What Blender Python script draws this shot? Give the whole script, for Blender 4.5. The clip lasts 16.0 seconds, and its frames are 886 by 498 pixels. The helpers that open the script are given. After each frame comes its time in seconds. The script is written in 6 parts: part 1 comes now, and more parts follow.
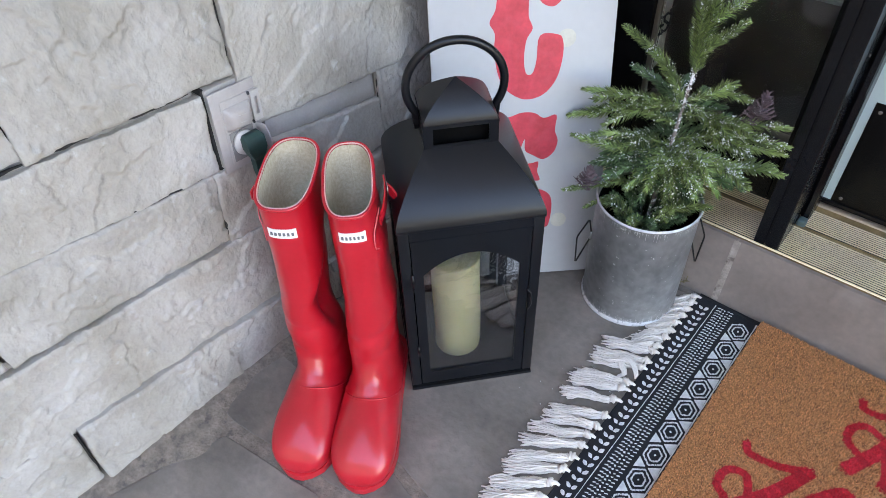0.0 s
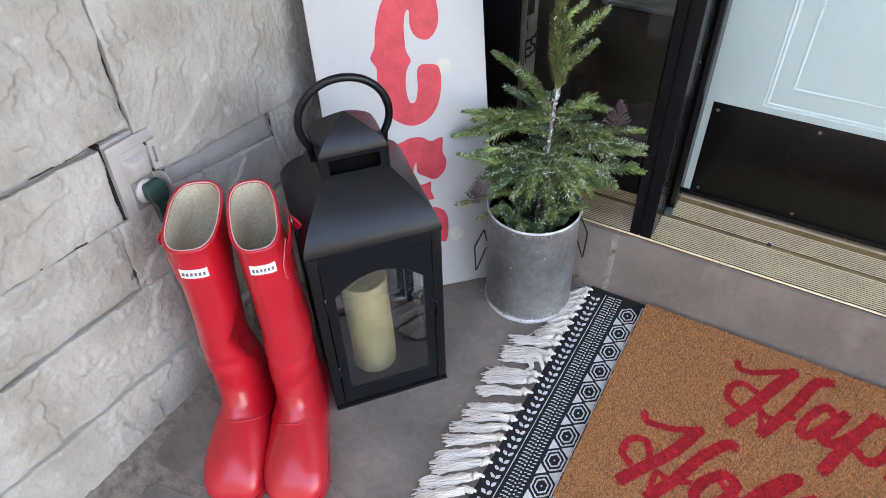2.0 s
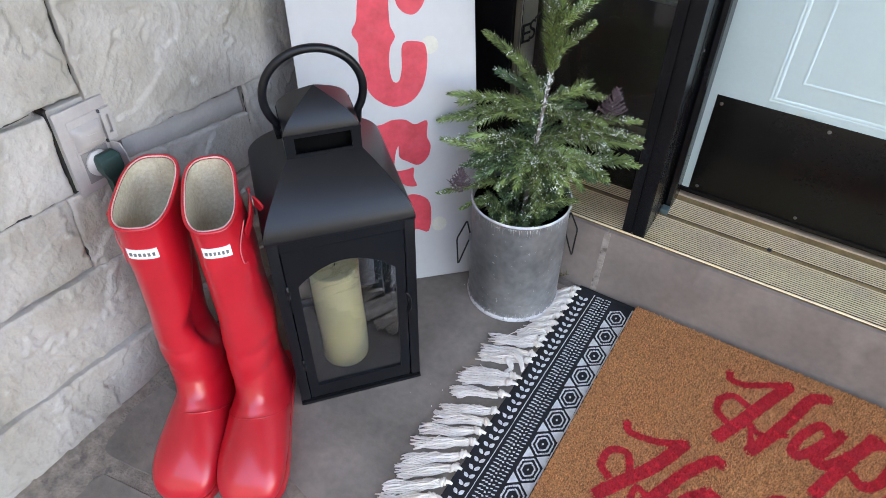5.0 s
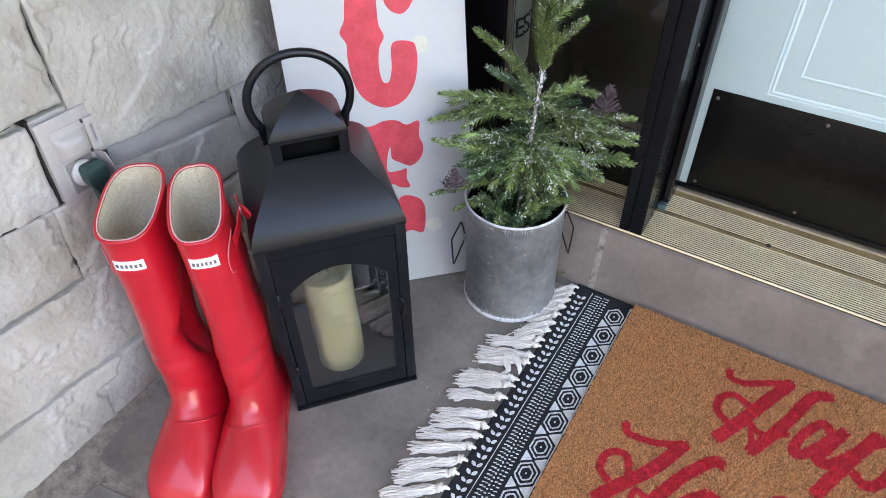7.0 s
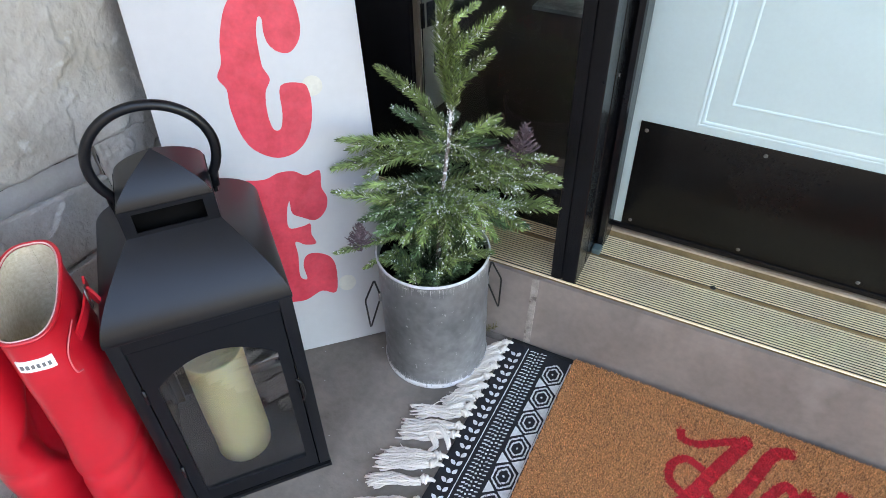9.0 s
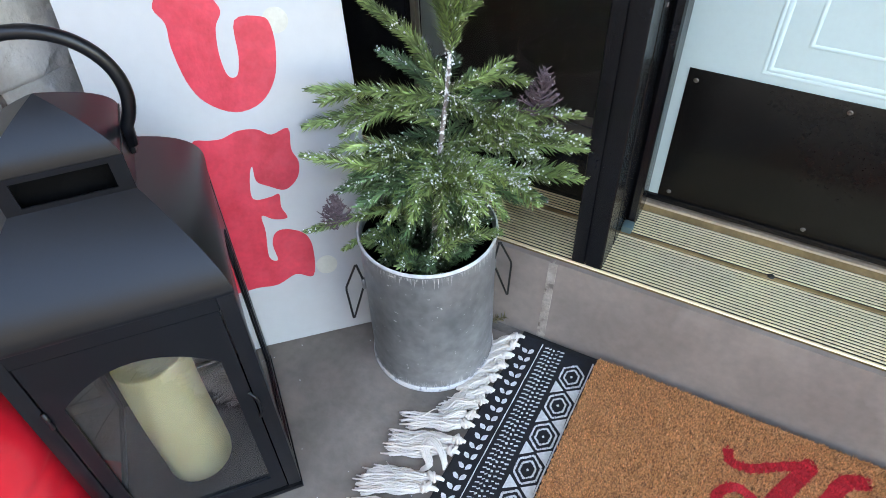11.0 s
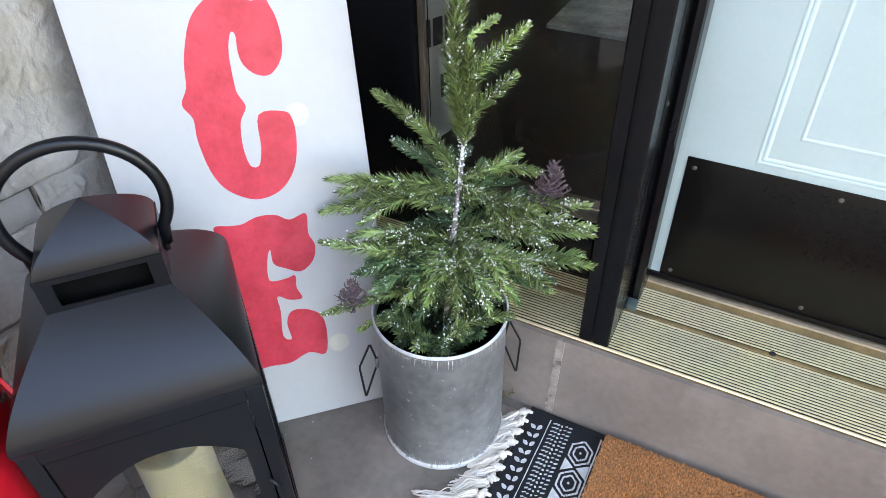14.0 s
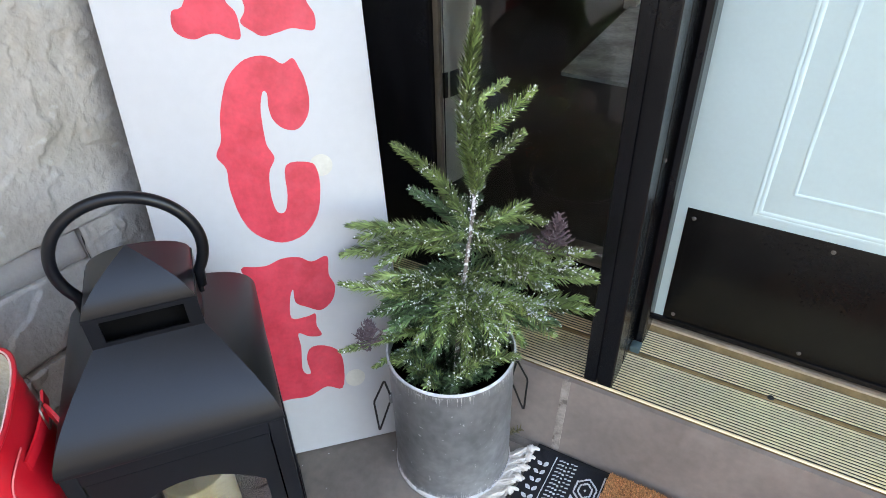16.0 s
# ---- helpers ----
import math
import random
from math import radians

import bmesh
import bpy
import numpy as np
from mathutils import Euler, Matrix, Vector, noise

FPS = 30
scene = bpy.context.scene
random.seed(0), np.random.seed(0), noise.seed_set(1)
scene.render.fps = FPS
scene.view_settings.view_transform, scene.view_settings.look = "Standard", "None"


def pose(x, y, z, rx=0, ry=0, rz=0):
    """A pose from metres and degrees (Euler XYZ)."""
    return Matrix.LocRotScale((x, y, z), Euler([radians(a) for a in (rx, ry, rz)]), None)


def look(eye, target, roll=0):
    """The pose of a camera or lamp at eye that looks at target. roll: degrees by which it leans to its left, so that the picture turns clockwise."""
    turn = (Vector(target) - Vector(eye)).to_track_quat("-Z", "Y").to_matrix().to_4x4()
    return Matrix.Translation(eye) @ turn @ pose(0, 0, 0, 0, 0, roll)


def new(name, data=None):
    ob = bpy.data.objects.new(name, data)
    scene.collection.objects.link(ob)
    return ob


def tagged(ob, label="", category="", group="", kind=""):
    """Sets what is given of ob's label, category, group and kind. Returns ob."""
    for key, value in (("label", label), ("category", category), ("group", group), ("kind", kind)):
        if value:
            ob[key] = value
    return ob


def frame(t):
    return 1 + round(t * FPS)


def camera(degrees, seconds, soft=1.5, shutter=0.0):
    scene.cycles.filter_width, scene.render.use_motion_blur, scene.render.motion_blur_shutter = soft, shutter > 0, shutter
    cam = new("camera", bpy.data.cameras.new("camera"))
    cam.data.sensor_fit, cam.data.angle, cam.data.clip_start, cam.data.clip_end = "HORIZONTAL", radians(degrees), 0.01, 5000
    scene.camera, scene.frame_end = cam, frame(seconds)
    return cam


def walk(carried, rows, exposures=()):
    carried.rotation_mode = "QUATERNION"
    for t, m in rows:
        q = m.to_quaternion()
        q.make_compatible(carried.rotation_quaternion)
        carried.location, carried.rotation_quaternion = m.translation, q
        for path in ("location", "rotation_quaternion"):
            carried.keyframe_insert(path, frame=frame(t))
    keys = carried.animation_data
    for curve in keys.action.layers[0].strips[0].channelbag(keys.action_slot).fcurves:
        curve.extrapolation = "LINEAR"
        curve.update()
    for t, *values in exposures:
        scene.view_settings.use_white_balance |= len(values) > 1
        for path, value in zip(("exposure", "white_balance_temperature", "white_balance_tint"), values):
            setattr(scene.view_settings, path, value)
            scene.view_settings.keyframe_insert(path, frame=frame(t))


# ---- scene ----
cam = camera(66.8, 16.0, soft=0.7)
PATH = [
    (0, (0.692, -0.904, 0.886), (-0.27, 0.161, -0.506), -2.5),
    (0.5, (0.685, -0.938, 0.884), (-0.236, 0.139, -0.527), -3.0),
    (1, (0.679, -0.951, 0.894), (-0.157, 0.148, -0.553), -1.9),
    (1.5, (0.707, -0.95, 0.905), (-0.096, 0.224, -0.501), -2.3),
    (2, (0.735, -0.945, 0.923), (-0.042, 0.318, -0.419), -2.0),
    (2.5, (0.747, -0.947, 0.92), (-0.006, 0.405, -0.347), -0.7),
    (3, (0.754, -0.942, 0.916), (-0.016, 0.431, -0.317), -0.3),
    (3.5, (0.752, -0.93, 0.9), (-0.006, 0.399, -0.389), 0.8),
    (4, (0.744, -0.915, 0.886), (-0.003, 0.364, -0.458), 0.9),
    (4.5, (0.743, -0.898, 0.878), (-0.024, 0.356, -0.479), 0.8),
    (7, (0.745, -0.857, 0.882), (-0.033, 0.362, -0.5), -1.2),
    (7.5, (0.745, -0.853, 0.888), (-0.017, 0.402, -0.47), -1.4),
    (8, (0.742, -0.828, 0.886), (0.016, 0.472, -0.449), -0.8),
    (8.5, (0.748, -0.776, 0.857), (0.04, 0.544, -0.468), -1.4),
    (9, (0.748, -0.721, 0.833), (0.041, 0.603, -0.488), -1.4),
    (11.5, (0.671, -0.581, 0.719), (-0.04, 0.649, -0.688), -1.8),
    (12, (0.652, -0.594, 0.719), (-0.047, 0.653, -0.68), -0.3),
    (12.5, (0.653, -0.6, 0.723), (-0.06, 0.665, -0.653), 0.1),
    (13, (0.655, -0.595, 0.742), (-0.059, 0.693, -0.612), -1.8),
    (13.5, (0.661, -0.595, 0.754), (-0.06, 0.725, -0.565), -1.7),
    (14, (0.674, -0.597, 0.769), (-0.056, 0.757, -0.51), -1.3),
    (14.5, (0.68, -0.606, 0.791), (-0.06, 0.758, -0.472), -1.0),
    (15, (0.689, -0.621, 0.806), (-0.085, 0.742, -0.436), -1.3),
    (15.5, (0.693, -0.623, 0.811), (-0.099, 0.748, -0.41), -1.5),
    (16, (0.696, -0.62, 0.811), (-0.11, 0.761, -0.392), -1.6),
]
EXPOSURES = [(0.0, 3.69, 7800, 14), (3.5, 3.67, 8500, 16), (4.5, 3.68, 8250, 15), (7.0, 3.81, 8050, 14), (8.0, 3.83, 8300, 15), (9.0, 3.84, 8000, 12), (11.5, 4.04, 7800, 10), (12.5, 4.08, 7850, 11), (14.0, 4.11, 8050, 12), (15.0, 3.98, 8100, 12), (16.0, 3.92, 8100, 12)]
walk(cam, [(t, look(eye, target, roll)) for t, eye, target, roll in PATH], exposures=EXPOSURES)

# ---- light ----
world = bpy.data.worlds.new("sky")
scene.world = world
world.use_nodes = True
wn = world.node_tree
sky = wn.nodes.new("ShaderNodeTexSky")
sky.sky_type = "NISHITA"
sky.sun_disc = False
sky.sun_elevation = radians(48)
sky.sun_rotation = radians(20)
wn.links.new(sky.outputs[0], wn.nodes["Background"].inputs[0])
wn.nodes["Background"].inputs[1].default_value = 0.15
sun = new("sun", bpy.data.lights.new("sun", "SUN"))
sun.data.energy, sun.data.angle, sun.data.color = 4.0, radians(0.5), (1.0, 0.95, 0.88)
# the sun stands behind the house, so that the porch lies in its shade
sun.matrix_world = look((0.9, 3.0, 3.6), (0, 0, 0))


# ---- materials ----
def material(name, color, rough=0.5, metal=0.0, vary=0.12, scale=30.0, bump=0.15, fine=250.0, hue=None,
             coat=0.0, spec=0.5, depth=0.002, per_object=0.0, spots=None):
    m = bpy.data.materials.new(name)
    m.use_nodes = True
    nt = m.node_tree
    b = nt.nodes["Principled BSDF"]
    b.inputs["Roughness"].default_value = rough
    b.inputs["Metallic"].default_value = metal
    b.inputs["Specular IOR Level"].default_value = spec
    b.inputs["Coat Weight"].default_value = coat
    b.inputs["Coat Roughness"].default_value = 0.12
    tc = nt.nodes.new("ShaderNodeTexCoord")
    n1 = nt.nodes.new("ShaderNodeTexNoise")
    n1.inputs["Scale"].default_value = scale
    n1.inputs["Detail"].default_value = 6
    nt.links.new(tc.outputs["Object"], n1.inputs["Vector"])
    n2 = nt.nodes.new("ShaderNodeTexNoise")
    n2.inputs["Scale"].default_value = fine
    n2.inputs["Detail"].default_value = 4
    nt.links.new(tc.outputs["Object"], n2.inputs["Vector"])
    ramp = nt.nodes.new("ShaderNodeValToRGB")
    lo = [c * (1 - vary) for c in color]
    hi = [min(1.0, c * (1 + vary)) for c in (hue or color)]
    ramp.color_ramp.elements[0].position, ramp.color_ramp.elements[1].position = 0.32, 0.68
    ramp.color_ramp.elements[0].color, ramp.color_ramp.elements[1].color = (*lo, 1), (*hi, 1)
    nt.links.new(n1.outputs["Fac"], ramp.inputs[0])
    out = ramp.outputs[0]
    mix = nt.nodes.new("ShaderNodeMix")
    mix.data_type, mix.blend_type = "RGBA", "MULTIPLY"
    mix.inputs[0].default_value = 1.0
    r2 = nt.nodes.new("ShaderNodeMapRange")
    r2.inputs[1].default_value, r2.inputs[2].default_value = 0.3, 0.7
    r2.inputs[3].default_value, r2.inputs[4].default_value = 1 - vary * 0.6, 1 + vary * 0.3
    nt.links.new(n2.outputs["Fac"], r2.inputs[0])
    nt.links.new(out, mix.inputs[6])
    nt.links.new(r2.outputs[0], mix.inputs[7])
    out = mix.outputs[2]
    if per_object:
        info = nt.nodes.new("ShaderNodeObjectInfo")
        mr = nt.nodes.new("ShaderNodeMapRange")
        mr.inputs[3].default_value, mr.inputs[4].default_value = 1 - per_object, 1 + per_object
        nt.links.new(info.outputs["Random"], mr.inputs[0])
        mx = nt.nodes.new("ShaderNodeMix")
        mx.data_type, mx.blend_type = "RGBA", "MULTIPLY"
        mx.inputs[0].default_value = 1.0
        nt.links.new(out, mx.inputs[6])
        nt.links.new(mr.outputs[0], mx.inputs[7])
        out = mx.outputs[2]
    if spots:
        # pale or dark flecks: (colour, scale, threshold, softness)
        sc, sscale, thr, soft = spots
        n3 = nt.nodes.new("ShaderNodeTexNoise")
        n3.inputs["Scale"].default_value = sscale
        n3.inputs["Detail"].default_value = 5
        nt.links.new(tc.outputs["Object"], n3.inputs["Vector"])
        m3 = nt.nodes.new("ShaderNodeMapRange")
        m3.inputs[1].default_value, m3.inputs[2].default_value = thr, thr + soft
        nt.links.new(n3.outputs["Fac"], m3.inputs[0])
        mx = nt.nodes.new("ShaderNodeMix")
        mx.data_type = "RGBA"
        mx.inputs[7].default_value = (*sc, 1)
        nt.links.new(m3.outputs[0], mx.inputs[0])
        nt.links.new(out, mx.inputs[6])
        out = mx.outputs[2]
    nt.links.new(out, b.inputs["Base Color"])
    rr = nt.nodes.new("ShaderNodeMapRange")
    rr.inputs[3].default_value, rr.inputs[4].default_value = max(0.02, rough * 0.85), min(1, rough * 1.15)
    nt.links.new(n1.outputs["Fac"], rr.inputs[0])
    nt.links.new(rr.outputs[0], b.inputs["Roughness"])
    if bump:
        bp = nt.nodes.new("ShaderNodeBump")
        bp.inputs["Strength"].default_value = bump
        bp.inputs["Distance"].default_value = depth
        ad = nt.nodes.new("ShaderNodeMath")
        ad.operation = "ADD"
        nt.links.new(n1.outputs["Fac"], ad.inputs[0])
        nt.links.new(n2.outputs["Fac"], ad.inputs[1])
        nt.links.new(ad.outputs[0], bp.inputs["Height"])
        nt.links.new(bp.outputs[0], b.inputs["Normal"])
    return m


def glass(name, tint=(1, 1, 1), rough=0.0, ior=1.45):
    m = bpy.data.materials.new(name)
    m.use_nodes = True
    nt = m.node_tree
    b = nt.nodes["Principled BSDF"]
    b.inputs["Base Color"].default_value = (*tint, 1)
    b.inputs["Transmission Weight"].default_value = 1.0
    b.inputs["Roughness"].default_value = rough
    b.inputs["IOR"].default_value = ior
    return m


STONE = material("split_stone", (0.352, 0.317, 0.272), 0.85, vary=0.12, scale=11, fine=170, bump=0.6, depth=0.0022, hue=(0.388, 0.363, 0.334), per_object=0.05, spots=((0.45, 0.43, 0.41), 38, 0.64, 0.10))
def craggy(m, scale, depth, strength):
    """Adds sharp split-stone ridges to a material's relief."""
    nt = m.node_tree
    old = next(n for n in nt.nodes if n.type == "BUMP")
    tc = nt.nodes.new("ShaderNodeTexCoord")
    rid = nt.nodes.new("ShaderNodeTexNoise")
    rid.noise_type = "RIDGED_MULTIFRACTAL"
    rid.inputs["Scale"].default_value, rid.inputs["Detail"].default_value = scale, 7
    rid.inputs["Lacunarity"].default_value, rid.inputs["Distortion"].default_value = 2.3, 0.6
    nt.links.new(tc.outputs["Object"], rid.inputs["Vector"])
    bp = nt.nodes.new("ShaderNodeBump")
    bp.inputs["Strength"].default_value, bp.inputs["Distance"].default_value = strength, depth
    nt.links.new(rid.outputs["Fac"], bp.inputs["Height"])
    nt.links.new(bp.outputs[0], old.inputs["Normal"])


craggy(STONE, 40, 0.0012, 0.16)


def flakes(m, scale, count, depth, strength):
    """Flake scars: slopes that break off along thin ragged lips."""
    nt = m.node_tree
    last = next(n for n in nt.nodes if n.type == "BUMP" and not n.inputs["Normal"].links)
    tc = nt.nodes.new("ShaderNodeTexCoord")
    info = nt.nodes.new("ShaderNodeObjectInfo")
    mp = nt.nodes.new("ShaderNodeMapping")
    mp.inputs["Scale"].default_value = (1, 1.35, 0.8)
    mp.inputs["Rotation"].default_value = (0.5, 0, 0)
    nt.links.new(tc.outputs["Object"], mp.inputs["Vector"])
    sh = nt.nodes.new("ShaderNodeVectorMath")
    sh.operation = "SCALE"
    sh.inputs[0].default_value = (7, 3, 5)
    nt.links.new(info.outputs["Random"], sh.inputs["Scale"])
    nt.links.new(sh.outputs[0], mp.inputs["Location"])
    n = nt.nodes.new("ShaderNodeTexNoise")
    n.inputs["Scale"].default_value, n.inputs["Detail"].default_value = scale, 6
    n.inputs["Roughness"].default_value, n.inputs["Distortion"].default_value = 0.48, 0.30
    nt.links.new(mp.outputs[0], n.inputs["Vector"])
    mu = nt.nodes.new("ShaderNodeMath")
    mu.operation = "MULTIPLY"
    mu.inputs[1].default_value = count
    nt.links.new(n.outputs["Fac"], mu.inputs[0])
    fr = nt.nodes.new("ShaderNodeMath")
    fr.operation = "FRACT"
    nt.links.new(mu.outputs[0], fr.inputs[0])
    bp = nt.nodes.new("ShaderNodeBump")
    bp.inputs["Strength"].default_value, bp.inputs["Distance"].default_value = strength, depth
    nt.links.new(fr.outputs[0], bp.inputs["Height"])
    nt.links.new(bp.outputs[0], last.inputs["Normal"])


flakes(STONE, 7, 5, 0.0045, 0.6)
flakes(STONE, 19, 3, 0.0022, 0.5)
# near-black that stands for shade in open cracks and joints
CRACK = material("gap_shade", (0.022, 0.020, 0.019), 0.95, vary=0.4, scale=80, bump=0.4)
MORTAR = material("mortar", (0.26, 0.243, 0.228), 0.9, vary=0.15, scale=40, bump=0.5, depth=0.003)
SMOOTHED = material("trowelled_mortar", (0.37, 0.343, 0.318), 0.8, vary=0.08, scale=25, bump=0.2)
SLATE = material("slate", (0.150, 0.128, 0.107), 0.58, vary=0.22, scale=7, fine=80, bump=0.5, depth=0.003, hue=(0.20, 0.171, 0.145), per_object=0.06, spots=((0.245, 0.205, 0.17), 13, 0.56, 0.16))
craggy(SLATE, 14, 0.0028, 0.35)
flakes(SLATE, 4.5, 3, 0.0022, 0.45)
GROUT = material("grout", (0.205, 0.168, 0.135), 0.9, vary=0.3, scale=60, bump=0.6, depth=0.003, spots=((0.08, 0.07, 0.06), 40, 0.58, 0.1))
JOINT_MORTAR = material("pale_joint_mortar", (0.30, 0.26, 0.225), 0.85, vary=0.25, scale=70, fine=260, bump=0.6, depth=0.003, spots=((0.14, 0.115, 0.10), 60, 0.58, 0.1))
DIRTY_MORTAR = material("dirty_brown_mortar", (0.165, 0.14, 0.12), 0.9, vary=0.25, scale=40, bump=0.4, depth=0.003)
RISER = material("painted_concrete", (0.225, 0.187, 0.163), 0.62, vary=0.17, scale=8, fine=90, bump=0.25, spots=((0.30, 0.258, 0.23), 9, 0.60, 0.15))
BRASS = material("brass_threshold", (0.97, 0.785, 0.51), 0.40, 0.68, vary=0.10, scale=14, bump=0.0, hue=(0.97, 0.77, 0.47), spots=((0.72, 0.55, 0.31), 14, 0.60, 0.2))
BROWN_BRASS = material("tarnished_brass", (0.26, 0.18, 0.085), 0.45, 0.8, vary=0.25, scale=20, bump=0.0)
DULL_BRASS = material("dull_worn_brass", (0.42, 0.35, 0.26), 0.5, 0.8, vary=0.2, scale=25, bump=0.0)
GROOVE_DARK = material("dark_rib_groove", (0.032, 0.021, 0.010), 0.7, 0.0, vary=0.3, scale=30, bump=0.0)
BLACK_FRAME = material("black_door_frame", (0.006, 0.006, 0.007), 0.25, vary=0.3, scale=12, bump=0.04, spec=0.25)
BEAD = material("bronze_bead", (0.12, 0.10, 0.075), 0.4, 0.3, vary=0.2, scale=20)
BLACK_METAL = material("black_powder_coat", (0.0034, 0.0042, 0.0064), 0.34, spec=0.35, vary=0.25, scale=10, fine=600, bump=0.06, depth=0.0006)
# the same powder coat without its gloss, to look shaded inside the lantern
BLACK_SHADED = material("dull_black_base", (0.0035, 0.0038, 0.0045), 0.8, spec=0.04, vary=0.3, scale=30)
# near-black that stands for shade inside the chimney and the bucket
BLACK_DARK = material("black_inside_shade", (0.003, 0.003, 0.003), 0.9, vary=0.3, scale=30, spec=0.05)
KICK = material("dark_bronze_plate", (0.007, 0.0065, 0.006), 0.25, 0.0, spec=0.24, vary=0.2, scale=8, bump=0.03, depth=0.0005)
DOOR_BLUE = material("pale_blue_door_paint", (0.60, 0.765, 0.775), 0.42, vary=0.03, scale=9, fine=200, bump=0.05)
BLUE_EDGE = material("blue_grey_gasket", (0.06, 0.10, 0.105), 0.5, vary=0.1)
STEEL = material("steel_screw", (0.22, 0.21, 0.20), 0.35, 1.0, vary=0.2)
RUBBER_RED = material("glossy_red_rubber", (0.475, 0.008, 0.018), 0.30, vary=0.05, scale=16, fine=180, bump=0.04, depth=0.001, hue=(0.515, 0.014, 0.026), coat=0.36, spec=0.45)
STRAP_EDGE = material("pale_red_rubber_edge", (0.62, 0.12, 0.13), 0.4, vary=0.1)
# darker rubber red, the shade of the toe groove as a colour
DARK_RED = material("groove_shade_red", (0.13, 0.004, 0.008), 0.5, vary=0.2, scale=60)
RUBBER_SOLE = material("red_rubber_sole", (0.56, 0.02, 0.032), 0.42, vary=0.15, scale=40, bump=0.15)
LINING = material("cream_knit_lining", (0.49, 0.41, 0.295), 0.9, vary=0.05, scale=220, fine=700, bump=0.5, depth=0.0012, hue=(0.55, 0.475, 0.36))
RIM_TRIM = material("pink_white_rim", (0.66, 0.40, 0.37), 0.6, vary=0.1)
lt = LINING.node_tree
lw = lt.nodes.new("ShaderNodeTexWave")
lw.bands_direction = "Z"
lw.inputs["Scale"].default_value, lw.inputs["Distortion"].default_value = 95, 1.5
lb = lt.nodes.new("ShaderNodeBump")
lb.inputs["Strength"].default_value, lb.inputs["Distance"].default_value = 0.25, 0.0010
lt.links.new(lt.nodes.new("ShaderNodeTexCoord").outputs["Object"], lw.inputs["Vector"])
lt.links.new(lw.outputs["Fac"], lb.inputs["Height"])
lt.links.new(lb.outputs[0], next(n for n in lt.nodes if n.type == "BUMP" and n != lb).inputs["Normal"])
LABEL_GREY = material("grey_label_print", (0.13, 0.13, 0.135), 0.6, vary=0.2)
LABEL_WHITE = material("white_label", (0.80, 0.78, 0.74), 0.5, vary=0.04)
INK = material("black_ink", (0.028, 0.028, 0.032), 0.55, vary=0.2)
WHITE_SIGN = material("white_painted_board", (0.49, 0.49, 0.49), 0.55, vary=0.035, scale=6, fine=80, bump=0.15, depth=0.001, spots=((0.55, 0.535, 0.50), 3.2, 0.63, 0.2))
RAW_WOOD = material("board_edge_wood", (0.45, 0.36, 0.27), 0.7, vary=0.2, scale=20)
RED_PAINT = material("red_brushed_paint", (0.60, 0.028, 0.055), 0.42, vary=0.14, scale=26, fine=160, bump=0.3, depth=0.001, hue=(0.63, 0.045, 0.075), spots=((0.635, 0.06, 0.09), 48, 0.50, 0.35))
OLD_DOT = material("faded_cream_spot", (0.58, 0.56, 0.48), 0.6, vary=0.06, scale=60)
GALV = material("galvanised_steel", (0.22, 0.228, 0.235), 0.46, 0.6, vary=0.24, scale=11, fine=90, bump=0.12, depth=0.001, hue=(0.29, 0.295, 0.30), spots=((0.72, 0.73, 0.73), 170, 0.68, 0.05))
WHITEWASH = material("whitewash_drips", (0.66, 0.66, 0.66), 0.7, vary=0.1, scale=80, bump=0.3, spots=((0.30, 0.305, 0.31), 160, 0.56, 0.08))
FROSTY_RIM = material("frosty_grey_rim", (0.52, 0.53, 0.535), 0.6, vary=0.2, scale=60, bump=0.2)
WIRE = material("dark_iron_wire", (0.02, 0.02, 0.02), 0.5, 0.5, vary=0.2)
CANDLE = material("ivory_wax", (0.79, 0.71, 0.37), 0.5, vary=0.05, scale=14, bump=0.08, hue=(0.83, 0.76, 0.43))
CANDLE.node_tree.nodes["Principled BSDF"].inputs["Subsurface Weight"].default_value = 0.25
CANDLE.node_tree.nodes["Principled BSDF"].inputs["Subsurface Radius"].default_value = (0.012, 0.008, 0.004)
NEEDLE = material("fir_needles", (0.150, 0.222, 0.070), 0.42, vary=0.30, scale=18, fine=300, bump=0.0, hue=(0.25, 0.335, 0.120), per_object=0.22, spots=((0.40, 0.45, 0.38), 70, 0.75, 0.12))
# darker copy of the needles: shade put into inner, lower and rear branches
NEEDLE_SHADED = material("shaded_fir_needles", (0.060, 0.115, 0.050), 0.45, vary=0.30, scale=18, fine=300, bump=0.0, hue=(0.110, 0.185, 0.080), per_object=0.2, spots=((0.40, 0.45, 0.40), 70, 0.75, 0.12))
DRY_LEAF = material("dry_leaf", (0.14, 0.115, 0.055), 0.8, vary=0.3, scale=200, hue=(0.22, 0.18, 0.10))
FROST = material("fake_snow", (0.85, 0.86, 0.87), 0.7, vary=0.05, scale=100)
STEM = material("frosted_stem", (0.20, 0.17, 0.15), 0.8, vary=0.4, scale=60, spots=((0.75, 0.75, 0.76), 160, 0.50, 0.08))
CONE = material("plum_glitter_sprig", (0.10, 0.065, 0.075), 0.5, vary=0.4, scale=80, spots=((0.5, 0.46, 0.48), 260, 0.64, 0.06))
RUG_BLACK = material("black_cotton_weave", (0.0065, 0.0072, 0.011), 0.95, vary=0.35, scale=90, fine=900, bump=0.6, depth=0.0012)
RUG_WHITE = material("white_cotton_print", (0.60, 0.60, 0.60), 0.95, vary=0.15, scale=150, fine=900, bump=0.5, depth=0.001)
TASSEL = material("white_cotton_cord", (0.72, 0.66, 0.595), 0.9, vary=0.1, scale=60, fine=500, bump=0.4)
